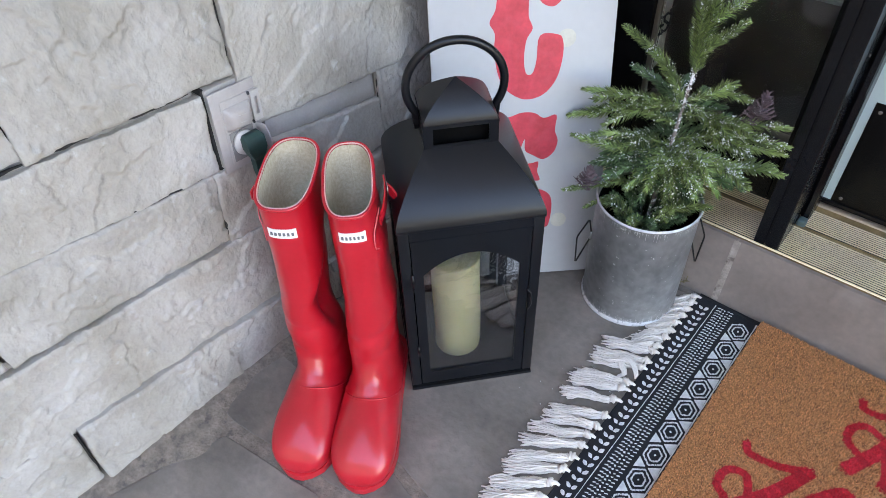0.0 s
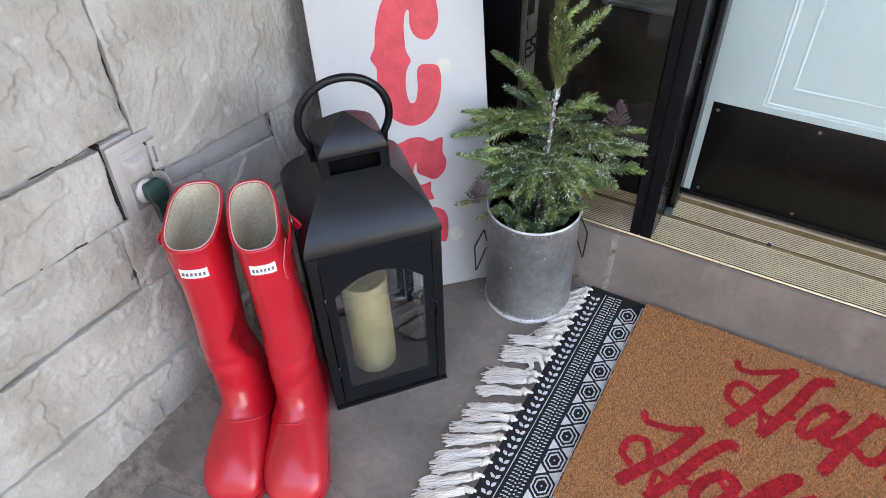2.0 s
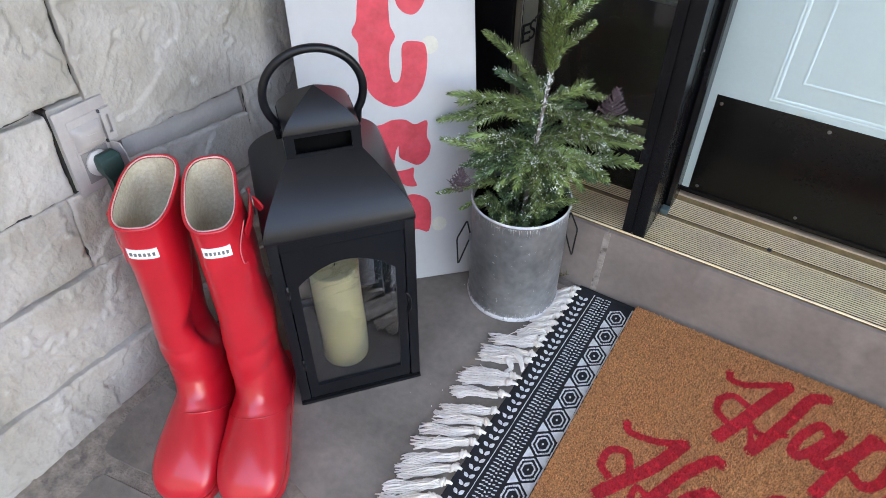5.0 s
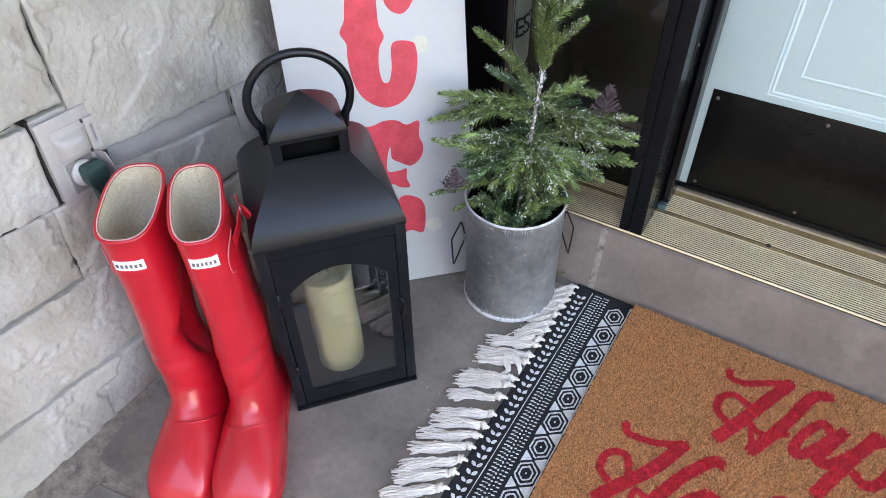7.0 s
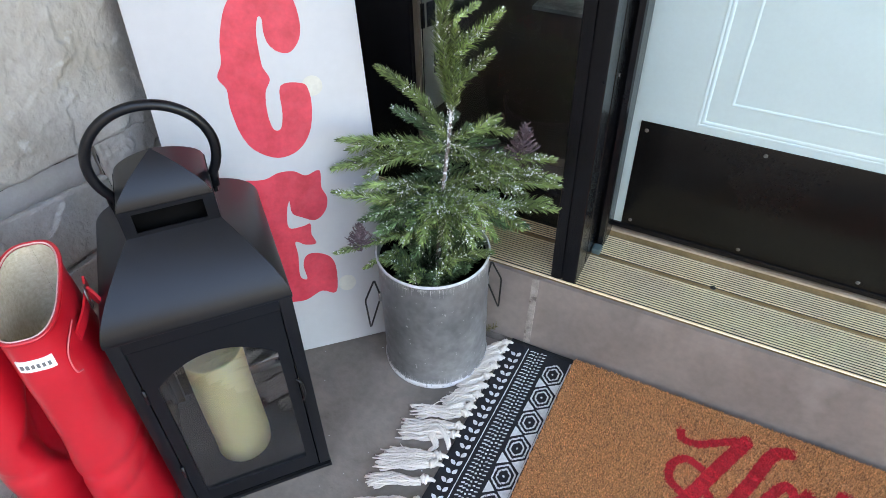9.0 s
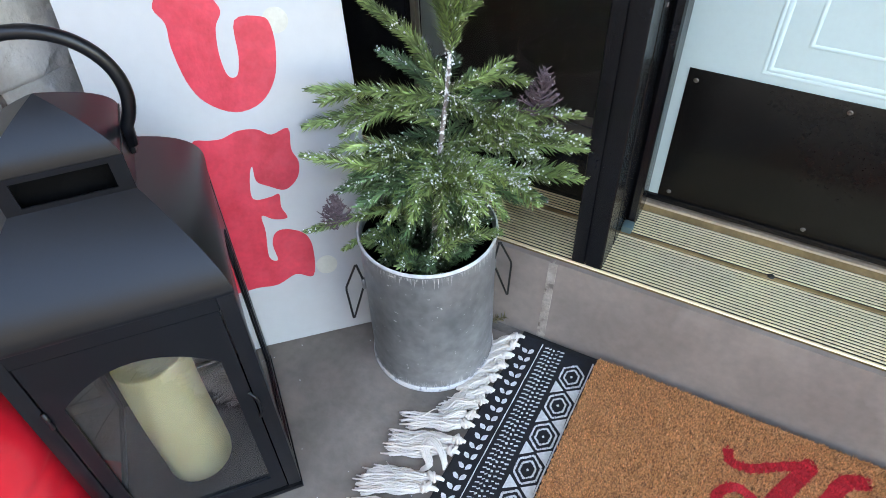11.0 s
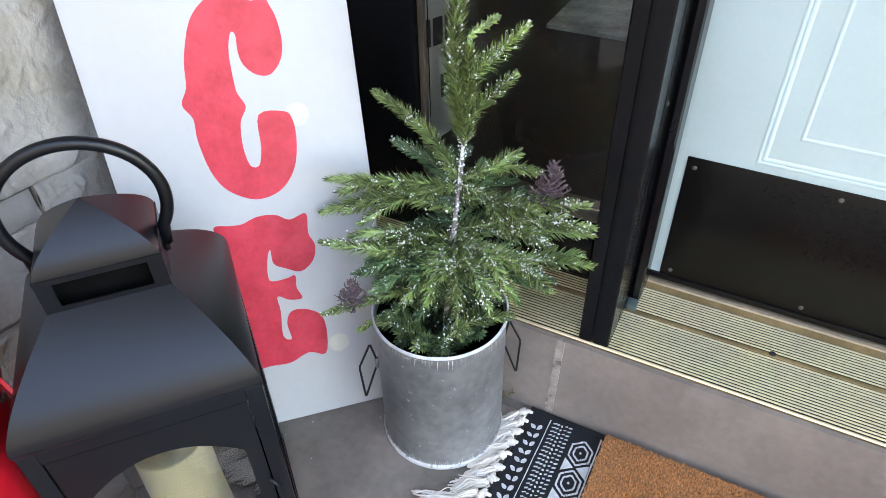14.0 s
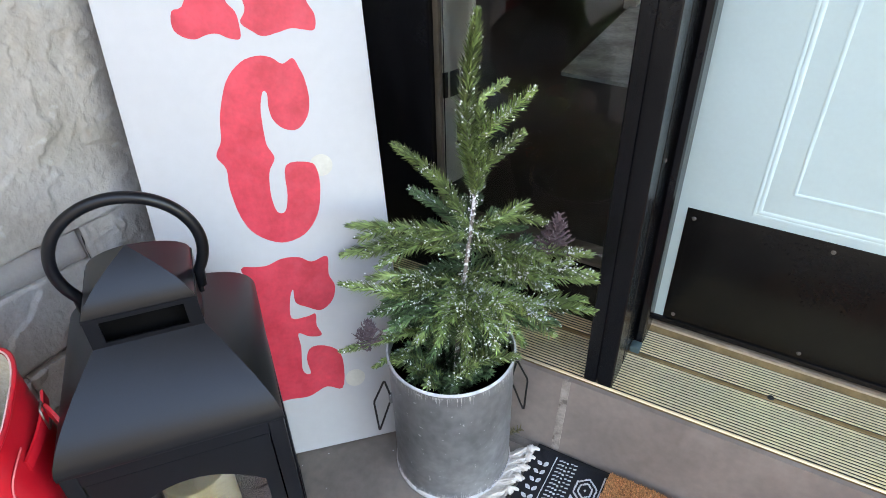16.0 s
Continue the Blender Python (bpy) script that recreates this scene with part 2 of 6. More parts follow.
COIR = material("coir", (0.56, 0.245, 0.092), 0.95, vary=0.25, scale=420, fine=1500, bump=0.4, hue=(0.74, 0.38, 0.17))
COIR_RED = material("red_dyed_coir", (0.56, 0.014, 0.028), 0.9, vary=0.25, scale=420, fine=1500, bump=0.4, hue=(0.60, 0.024, 0.04))
for cm in (COIR, COIR_RED, NEEDLE, NEEDLE_SHADED):
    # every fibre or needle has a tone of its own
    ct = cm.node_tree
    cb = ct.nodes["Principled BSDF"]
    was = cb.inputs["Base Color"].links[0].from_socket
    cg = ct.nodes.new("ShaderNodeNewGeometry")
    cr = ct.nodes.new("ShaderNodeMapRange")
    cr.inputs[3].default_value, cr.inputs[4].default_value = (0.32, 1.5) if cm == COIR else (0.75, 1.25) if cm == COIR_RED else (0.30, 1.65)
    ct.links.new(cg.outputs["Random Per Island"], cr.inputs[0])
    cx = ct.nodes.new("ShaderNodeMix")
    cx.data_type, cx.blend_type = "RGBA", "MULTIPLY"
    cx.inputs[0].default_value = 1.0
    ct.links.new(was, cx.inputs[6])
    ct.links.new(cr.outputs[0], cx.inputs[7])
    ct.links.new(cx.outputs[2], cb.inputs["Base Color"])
BACKING = material("mat_rubber_backing", (0.02, 0.02, 0.02), 0.8)
PLATE = material("painted_outlet_plate", (0.36, 0.328, 0.312), 0.45, vary=0.06, scale=40, bump=0.05)
# darker than the plate: the shade on the socket face is in the colour
SOCKET_GREY = material("shaded_socket_grey", (0.17, 0.16, 0.155), 0.5, vary=0.1, scale=60)
PLATE_PALE = material("pale_outlet_cover", (0.42, 0.39, 0.375), 0.35, vary=0.06, scale=40)
GREEN_CORD = material("dark_green_plug", (0.015, 0.045, 0.04), 0.4, vary=0.2)
WOOD_FLOOR = material("dark_wood_floor", (0.018, 0.011, 0.008), 0.3, vary=0.3, scale=6, spec=0.3)
ROOM_WALL = material("room_wall_paint", (0.68, 0.66, 0.63), 0.7, vary=0.04)
ROOM_RUG = material("grey_blue_room_rug", (0.32, 0.37, 0.38), 0.95, vary=0.35, scale=14, fine=120, bump=0.4)
CAN_PAINT = material("grey_green_enamel", (0.64, 0.66, 0.58), 0.35, vary=0.07, scale=12, bump=0.05)
WHITE_WOOD = material("white_furniture_paint", (0.75, 0.75, 0.74), 0.5, vary=0.04)
PORCH_WOOD = material("porch_ceiling_paint", (0.78, 0.77, 0.75), 0.7, vary=0.06)
DRIVE = material("paved_ground", (0.075, 0.073, 0.068), 0.9, vary=0.15, scale=3)
GLASS = glass("clear_glass")
LANTERN_GLASS = glass("lantern_glass", ior=1.8)


# ---- building helpers ----
def mesh_object(name, verts, faces, mat, smooth=True, parent=None, label=""):
    me = bpy.data.meshes.new(name)
    me.from_pydata([tuple(v) for v in verts], [], faces)
    me.materials.append(mat)
    me.update()
    if smooth:
        me.polygons.foreach_set("use_smooth", [True] * len(me.polygons))
    ob = new(name, me)
    if parent is not None:
        ob.parent = parent
    if label:
        ob["label"] = label
    return ob


def part(name, bm, mat, parent=None, label="", smooth=False):
    me = bpy.data.meshes.new(name)
    bmesh.ops.recalc_face_normals(bm, faces=bm.faces)
    bm.to_mesh(me)
    bm.free()
    me.materials.append(mat)
    if smooth:
        me.polygons.foreach_set("use_smooth", [True] * len(me.polygons))
        me.set_sharp_from_angle(angle=radians(38))
    ob = new(name, me)
    if parent is not None:
        ob.parent = parent
    if label:
        ob["label"] = label
    return ob


def thing(name, label, category, m=Matrix(), group="", kind=""):
    ob = new(name)
    ob.empty_display_size = 0.05
    ob.matrix_world = m
    return tagged(ob, label, category, group, kind)


def box_into(bm, x0, x1, y0, y1, z0, z1, bevel=0.0):
    vs = [bm.verts.new(p) for p in ((x0, y0, z0), (x1, y0, z0), (x1, y1, z0), (x0, y1, z0), (x0, y0, z1), (x1, y0, z1), (x1, y1, z1), (x0, y1, z1))]
    fs = [bm.faces.new([vs[i] for i in f]) for f in ((0, 3, 2, 1), (4, 5, 6, 7), (0, 1, 5, 4), (1, 2, 6, 5), (2, 3, 7, 6), (3, 0, 4, 7))]
    if bevel:
        es = list({e for f in fs for e in f.edges})
        bmesh.ops.bevel(bm, geom=es, offset=bevel, segments=2, affect="EDGES", profile=0.5)


def box(name, x0, x1, y0, y1, z0, z1, mat, parent=None, bevel=0.0, label=""):
    bm = bmesh.new()
    box_into(bm, x0, x1, y0, y1, z0, z1, bevel)
    return part(name, bm, mat, parent, label, smooth=bool(bevel))


def frames_along(points):
    pts = [Vector(p) for p in points]
    out, ref = [], Vector((0, 0, 1))
    for i, p in enumerate(pts):
        d = (pts[min(i + 1, len(pts) - 1)] - pts[max(i - 1, 0)]).normalized()
        if abs(d.dot(ref)) > 0.95:
            ref = Vector((1, 0, 0)) if abs(d.x) < 0.9 else Vector((0, 1, 0))
        a = d.cross(ref).normalized()
        b = a.cross(d).normalized()
        ref = b
        out.append((p, a, b))
    return out


def tube(points, radius, sides=8, closed=False, verts=None, faces=None):
    """Vertices and faces of a round tube along points; radius: a number or one a point."""
    verts = [] if verts is None else verts
    faces = [] if faces is None else faces
    fr = frames_along(points)
    base = len(verts)
    for i, (p, a, b) in enumerate(fr):
        r = radius[i] if isinstance(radius, (list, tuple)) else radius
        for k in range(sides):
            w = 2 * math.pi * k / sides
            verts.append(p + a * (r * math.cos(w)) + b * (r * math.sin(w)))
    n = len(fr)
    for i in range(n if closed else n - 1):
        for k in range(sides):
            q = base + i * sides + k
            r_ = base + i * sides + (k + 1) % sides
            j = ((i + 1) % n) * sides + base
            faces.append((q, r_, j + (k + 1) % sides, j + k))
    if not closed:
        faces.append(tuple(base + k for k in range(sides - 1, -1, -1)))
        faces.append(tuple(base + (n - 1) * sides + k for k in range(sides)))
    return verts, faces


def smooth_path(points, n):
    """n points of a Catmull-Rom curve through points."""
    pts = [Vector(p) for p in points]
    pts = [pts[0] * 2 - pts[1]] + pts + [pts[-1] * 2 - pts[-2]]
    out = []
    for i in range(n):
        s = i / (n - 1) * (len(pts) - 3)
        k = min(int(s), len(pts) - 4)
        t = s - k
        p0, p1, p2, p3 = pts[k:k + 4]
        out.append(0.5 * ((2 * p1) + (p2 - p0) * t + (2 * p0 - 5 * p1 + 4 * p2 - p3) * t * t + (3 * p1 - p0 - 3 * p2 + p3) * t ** 3))
    return out


def lathe(profile, sides=48, verts=None, faces=None):
    """(r, z) pairs turned round the z axis."""
    verts = [] if verts is None else verts
    faces = [] if faces is None else faces
    base = len(verts)
    for r, z in profile:
        for k in range(sides):
            w = 2 * math.pi * k / sides
            verts.append(Vector((r * math.cos(w), r * math.sin(w), z)))
    for i in range(len(profile) - 1):
        for k in range(sides):
            a, b = base + i * sides + k, base + i * sides + (k + 1) % sides
            faces.append((a, b, b + sides, a + sides))
    return verts, faces


def prism(bm, outline, depth_vec):
    """A closed outline of 3D points, given thickness by depth_vec."""
    front = [bm.verts.new(p) for p in outline]
    back = [bm.verts.new(Vector(p) + Vector(depth_vec)) for p in outline]
    f = bm.faces.new(front)
    g = bm.faces.new(back[::-1])
    f.normal_update()
    g.normal_update()
    n = len(front)
    for i in range(n):
        bm.faces.new((front[(i + 1) % n], front[i], back[i], back[(i + 1) % n]))
    bmesh.ops.triangulate(bm, faces=[f, g], ngon_method="EAR_CLIP")


def text_mesh(name, body, size, m, mat, parent, label=""):
    cu = bpy.data.curves.new(name, "FONT")
    cu.body, cu.size, cu.extrude = body, size, 0.0006
    tmp = bpy.data.objects.new(name, cu)
    scene.collection.objects.link(tmp)
    me = bpy.data.meshes.new_from_object(tmp.evaluated_get(bpy.context.evaluated_depsgraph_get()))
    bpy.data.objects.remove(tmp)
    me.materials.clear()
    me.materials.append(mat)
    ob = new(name, me)
    ob.parent, ob.matrix_basis = parent, m
    if label:
        ob["label"] = label
    return ob


# ---- floor ----
floor = box("floor", -0.3, 3.2, -2.6, 0.3, -0.12, -0.0022, GROUT)
tagged(floor, "grey slate porch floor with sandy mortar joints", "floor", kind="structure")


def slab(outline, rise=0.0):
    bm = bmesh.new()
    c = Vector((sum(p[0] for p in outline) / len(outline), sum(p[1] for p in outline) / len(outline), 0))
    top, rim, low = [], [], []
    for x, y in outline:
        d = (c - Vector((x, y, 0))).normalized()
        top.append(bm.verts.new((x + d.x * 0.002, y + d.y * 0.002, rise)))
        rim.append(bm.verts.new((x, y, rise - 0.0012)))
        low.append(bm.verts.new((x, y, -0.03)))
    n = len(outline)
    bm.faces.new(top)
    for i in range(n):
        j = (i + 1) % n
        bm.faces.new((top[i], rim[i], rim[j], top[j]))
        bm.faces.new((rim[i], low[i], low[j], rim[j]))
    return part("slate_slab", bm, SLATE, floor)


def rough_line(a, b, n, amp):
    return [(a[0] + (b[0] - a[0]) * i / n + random.uniform(-amp, amp), a[1] + (b[1] - a[1]) * i / n + random.uniform(-amp, amp)) for i in range(n)]


def rough_outline(corners, amp=0.0025):
    out = []
    for i, a in enumerate(corners):
        b = corners[(i + 1) % len(corners)]
        n = max(2, int(math.dist(a, b) / 0.03))
        out += rough_line(a, b, n, amp)
    return out


slab(rough_outline([(0.030, -0.016), (0.030, -0.562), (0.180, -0.583), (0.317, -0.601), (0.392, -0.612), (0.457, -0.621), (0.52, -0.626), (1.9, -0.620), (1.9, -0.016)]))
slab(rough_outline([(0.030, -0.580), (0.180, -0.599), (0.317, -0.617), (0.392, -0.629), (0.455, -0.638), (0.424, -0.647), (0.338, -0.663), (0.266, -0.682), (0.148, -0.699), (0.070, -0.706), (0.030, -0.704)]), -0.0006)
slab(rough_outline([(0.082, -0.732), (0.150, -0.723), (0.270, -0.705), (0.345, -0.686), (0.430, -0.666), (0.520, -0.645), (1.9, -0.640), (1.9, -1.30), (0.030, -1.30), (0.034, -0.90), (0.056, -0.82)]))
slab(rough_outline([(0.035, -1.315), (1.0, -1.315), (1.0, -2.4), (0.035, -2.4)]))
slab(rough_outline([(1.018, -1.315), (1.9, -1.315), (1.9, -2.4), (1.018, -2.4)]))
slab(rough_outline([(1.918, -0.016), (3.0, -0.016), (3.0, -2.4), (1.918, -2.4)]))

# ---- stone wall ----
wall_west = box("wall_west", -0.25, -0.026, -2.5, 0.10, -0.02, 2.6, MORTAR)
tagged(wall_west, "painted grey-beige wall of rough split stone blocks", "wall", kind="structure")


def sstep(a, b, x):
    t = max(0.0, min(1.0, (x - a) / (b - a)))
    return t * t * (3 - 2 * t)


def split_stone(quad, step=0.0028, proud=0.004, relief=1.0, mat=None, seed=0.0):
    """A split-faced block in the wall; quad: (y, z) of its lower left, lower right, upper right and upper left corner."""
    (a, b, c, d) = [Vector((p[0], p[1])) for p in quad]
    if relief >= 0.8:
        # blocks meet in thin joints
        a, b, c, d = a + Vector((-0.0052, -0.0056)), b + Vector((0.0052, -0.0056)), c + Vector((0.0052, 0.0056)), d + Vector((-0.0052, 0.0056))
    w, h = ((b - a).length + (c - d).length) / 2, ((d - a).length + (c - b).length) / 2
    nu, nv = max(3, int(w / step)), max(3, int(h / step))
    tilt_u, tilt_v = random.uniform(-0.004, 0.004), random.uniform(-0.004, 0.004)
    verts, faces = [], []
    off = Vector((seed * 3.7, seed * 1.3, seed * 7.1))
    for j in range(nv + 1):
        for i in range(nu + 1):
            u, v = i / nu, j / nv
            p = a.lerp(b, u).lerp(d.lerp(c, u), v)
            q = Vector((p.x, p.y, 0)) + off
            # wavering edges
            p = p + Vector((noise.noise(q * 22), noise.noise(q * 22 + Vector((9, 5, 2))))) * 0.0030 + Vector((noise.noise(q * 85), noise.noise(q * 85 + Vector((4, 5, 2))))) * 0.0012
            dist = min(u * w, (1 - u) * w, v * h, (1 - v) * h)
            r = 0.0
            if relief:
                q2 = q + Vector((noise.noise(q * 8), noise.noise(q * 8 + Vector((3, 3, 3))), 0)) * 0.03
                big = noise.noise(q2 * 5.0) * 0.0022
                # flake scars: gentle slopes that break off along sharp, ragged, slanting lips
                lev = (noise.noise(Vector((q2.x * 9 + q2.y * 4, q2.y * 5 - q2.x * 3, 1.7))) + 0.22 * noise.noise(q2 * 34) + 0.07 * noise.noise(q2 * 110)) * 2.2
                s1 = lev - math.floor(lev)
                saw = (s1 if s1 < 0.94 else (1 - s1) / 0.06 * 0.94) * 0.0042
                lev2 = (noise.noise(Vector((q2.x * 24 - q2.y * 12, q2.y * 13 + q2.x * 6, 5.1))) + 0.3 * noise.noise(q2 * 80)) * 1.5
                s2 = lev2 - math.floor(lev2)
                saw2 = (s2 if s2 < 0.92 else (1 - s2) / 0.08 * 0.92) * 0.0018
                fine = noise.noise(q * 60) * 0.0004 + noise.noise(q * 170) * 0.00035
                r = (big + saw + saw2 - 0.003 + fine) * relief
            else:
                r = noise.noise(q * 30) * 0.0007
            edge = sstep(-0.0015, 0.0022 + 0.0022 * noise.noise(q * 40), dist)
            x = proud + r + tilt_u * (u - 0.5) + tilt_v * (v - 0.5) - (1 - edge) * 0.0045 if relief else -0.010 + edge * (0.010 + proud + r)
            verts.append(Vector((x, p.x, p.y)))
    for j in range(nv):
        for i in range(nu):
            k = j * (nu + 1) + i
            faces.append((k, k + 1, k + nu + 2, k + nu + 1))
    # side skirt into the mortar
    ring = [i for i in range(nu + 1)] + [j * (nu + 1) + nu for j in range(1, nv + 1)] + [nv * (nu + 1) + i for i in range(nu - 1, -1, -1)] + [j * (nu + 1) for j in range(nv - 1, 0, -1)]
    base = len(verts)
    n = len(ring)
    for k in ring:
        verts.append(verts[k].copy())
    for k in ring:
        verts.append(verts[k] + Vector((-0.03, 0, 0)))
    for i in range(n):
        j = (i + 1) % n
        faces.append((base + j, base + i, base + n + i, base + n + j))
    return mesh_object("stone", verts, faces, mat or STONE, True, wall_west)


BLOCKS = [
    ((-0.764, 0.490), (-0.518, 0.476), (-0.5075, 0.72), (-0.772, 0.72)),
    ((-1.03, 0.500), (-0.774, 0.494), (-0.780, 0.72), (-1.03, 0.72)),
    ((-0.506, 0.396), (0.08, 0.345), (0.08, 0.72), (-0.499, 0.72)),
    ((-0.476, 0.238), (-0.274, 0.240), (-0.276, 0.314), (-0.476, 0.350)),
    ((-0.264, 0.232), (0.08, 0.232), (0.08, 0.334), (-0.266, 0.364)),
    ((-1.03, 0.396), (-0.571, 0.356), (-0.567, 0.457), (-1.03, 0.492)),
    ((-0.882, 0.266), (-0.588, 0.246), (-0.582, 0.346), (-0.884, 0.378)),
    ((-1.12, 0.275), (-0.896, 0.270), (-0.898, 0.382), (-1.12, 0.392)),
    ((-0.578, 0.240), (-0.486, 0.232), (-0.486, 0.350), (-0.573, 0.345)),
    ((-1.06, 0.130), (-0.40, 0.084), (-0.40, 0.218), (-1.06, 0.262)),
    ((-0.39, 0.084), (0.08, 0.064), (0.08, 0.222), (-0.39, 0.220)),
    ((-1.06, 0.004), (-0.888, 0.004), (-0.886, 0.114), (-1.06, 0.122)),
    ((-0.874, -0.004), (-0.40, -0.004), (-0.40, 0.074), (-0.870, 0.112)),
    ((-0.39, 0.004), (0.08, 0.004), (0.08, 0.054), (-0.39, 0.074)),
]
for k, q in enumerate(BLOCKS):
    split_stone(q, proud=(0.002, 0.001, 0.004, 0.0, 0.002, 0.001, 0.001, 0.002, 0.0, 0.003, 0.003, 0.006, 0.014, 0.012)[k], seed=k + 1.0, relief=(1.0, 1.0, 0.8, 0.8, 1.0, 0.85, 1.0, 1, 0.8, 1.0, 1, 1, 1.0, 1)[k])
split_stone(((-0.478, 0.352), (-0.272, 0.322), (-0.274, 0.362), (-0.480, 0.386)), step=0.008, proud=-0.003, relief=0.0, mat=SMOOTHED)
# mortar filled into the bed joints, nearly flush
for (ya, za), (yb, zb) in (((-1.05, 0.499), (-0.566, 0.4665)), ((-1.12, 0.389), (-0.576, 0.351)), ((-1.12, 0.268), (-0.40, 0.229)), ((-1.06, 0.126), (-0.40, 0.079)), ((-0.50, 0.3915), (0.08, 0.340)), ((-0.48, 0.2285), (0.08, 0.2275)), ((-0.40, 0.078), (0.08, 0.058))):
    cuts = 4
    for i in range(cuts):
        f0, f1 = i / cuts, (i + 1) / cuts
        y0, z0, y1, z1 = ya + (yb - ya) * f0, za + (zb - za) * f0, ya + (yb - ya) * f1, za + (zb - za) * f1
        split_stone(((y0, z0 - 0.009), (y1, z1 - 0.009), (y1, z1 + 0.008), (y0, z0 + 0.008)), step=0.004, proud=-0.0085, relief=0.35, mat=MORTAR, seed=40 + i + za * 9).name = "mortar_joint"
# near-black tubes for the shade in ragged cracks where the mortar has shrunk from the stones: ends, thickness, share
# that gapes
for n_, ((ya, za), (yb, zb), rad, share) in enumerate((
        ((-1.02, 0.4995), (-0.574, 0.4700), 0.0022, 0.25), ((-1.02, 0.3850), (-0.580, 0.3545), 0.0018, 0.10), ((-0.505, 0.3892), (0.02, 0.3425), 0.0025, 0.40),
        ((-0.266, 0.3692), (0.02, 0.3440), 0.0034, 0.75), ((-0.269, 0.2420), (-0.270, 0.3600), 0.0026, 0.45), ((-0.5125, 0.4740), (-0.5035, 0.7000), 0.0024, 0.40), ((-0.583, 0.2480), (-0.5775, 0.3450), 0.0020, 0.20),
        ((-0.769, 0.4900), (-0.776, 0.7000), 0.0020, 0.20), ((-0.481, 0.2400), (-0.481, 0.3480), 0.0018, 0.15), ((-0.881, 0.0100), (-0.880, 0.1100), 0.0030, 0.60))):
    path, radii = [], []
    for i in range(90):
        f_ = i / 89
        y_, z_ = ya + (yb - ya) * f_, za + (zb - za) * f_
        gape = sstep(-0.25 - 0.5 * share, 0.35 - share, noise.noise(Vector((y_ * 16, z_ * 16, n_ * 3.7))))
        wob = noise.noise(Vector((y_ * 60, z_ * 60, n_ * 5.1 + 2)))
        path.append(Vector((-0.0045, y_ + wob * 0.0012, z_ + wob * 0.0018)))
        radii.append(0.0003 + rad * gape * (0.75 + 0.5 * abs(wob)) * min(1, 8 * f_, 8 * (1 - f_)))
    v, f = tube(path, radii, 6)
    mesh_object("crack_shade", v, f, CRACK, True, wall_west, "dark tube for the shade in an open mortar crack")
# the rest of the wall, beyond what is looked at closely
random.seed(5)
z = 0.73
while z < 2.5:
    hgt = random.uniform(0.12, 0.26)
    y = -2.45
    while y < 0.05:
        wid = random.uniform(0.25, 0.5)
        split_stone(((y, z), (min(y + wid, 0.08), z), (min(y + wid, 0.08), z + hgt), (y, z + hgt)), step=0.03, seed=z * 10 + y)
        y += wid + 0.012
    z += hgt + 0.012
z = 0.004
for hgt in (0.115, 0.14, 0.11, 0.11, 0.21):
    y = -2.45
    while y < -1.15:
        wid = random.uniform(0.25, 0.5)
        split_stone(((y, z), (min(y + wid, -1.13 if z > 0.2 else -1.07), z), (min(y + wid, -1.13 if z > 0.2 else -1.07), z + hgt - 0.012), (y, z + hgt - 0.012)), step=0.03, seed=z * 10 + y)
        y += wid + 0.012
    z += hgt
# mortar wedge along the foot of the wall
bm = bmesh.new()
rows = []
for i in range(301):
    y = -2.4 + 2.38 * i / 300
    s = noise.noise(Vector((y * 20, 0, 0))) * 0.006
    wide = 0.012 + 0.048 * math.exp(-((y + 0.765) / 0.062) ** 2) + 0.010 * sstep(-0.85, -1.0, y)
    s2 = noise.noise(Vector((y * 70, 3, 0))) * 0.004
    rows.append([bm.verts.new(p) for p in ((-0.01, y, 0.006), (0.014 + s * 0.4, y, 0.0032), (0.018 + wide * 0.5 + s, y, 0.0012 + s2 * 0.2), (0.020 + wide + s + s2, y, 0.0002), (0.030 + wide + s + s2, y, -0.004))])
for r0, r1 in zip(rows, rows[1:]):
    for k in range(4):
        bm.faces.new((r0[k], r0[k + 1], r1[k + 1], r1[k]))
fillet = part("mortar_fillet", bm, GROUT, None, smooth=True)
tagged(fillet, "crumbly sandy mortar fillet where stone wall meets floor", "mortar fillet", kind="structure")

# ---- door side ----
RY = -0.013   # face of the step
step = new("door_step")
tagged(step, "painted grey-brown concrete step under the door threshold", "step", kind="structure")
def battered(name, x0, x1, proud, z0, z1, mat):
    """A block whose front leans out towards its foot."""
    bm = bmesh.new()
    lean = 0.020
    ys = [RY - proud - lean * (1 - z / 0.1275) for z in (z0, z1)]
    n = 40
    rows = []
    for i in range(n + 1):
        x = x0 + (x1 - x0) * i / n
        w = noise.noise(Vector((x * 9, 2, 0))) * 0.0006
        rows.append([bm.verts.new(p) for p in ((x, 0.28, z0), (x, ys[0] + w, z0), (x, (ys[0] + ys[1]) / 2 + w * 2, (z0 + z1) / 2), (x, ys[1], z1), (x, 0.28, z1))])
    for r0, r1 in zip(rows, rows[1:]):
        for k in range(5):
            j = (k + 1) % 5
            bm.faces.new((r0[k], r1[k], r1[j], r0[j]))
    bm.faces.new(rows[0])
    bm.faces.new(rows[-1][::-1])
    return part(name, bm, mat, step)


for x0, x1 in ((-0.02, 0.5265), (0.5295, 1.25), (1.253, 3.0)):
    battered("step_block", x0, x1, 0.0, -0.01, 0.1275, RISER)
battered("joint_fill", 0.5225, 0.5335, 0.0010, 0.002, 0.1262, JOINT_MORTAR)
box("mortar_strip", 0.045, 2.6, -0.047, RY - 0.012, -0.004, 0.0004, DIRTY_MORTAR, step)

# brass threshold: ribs run along x
threshold = new("door_threshold")
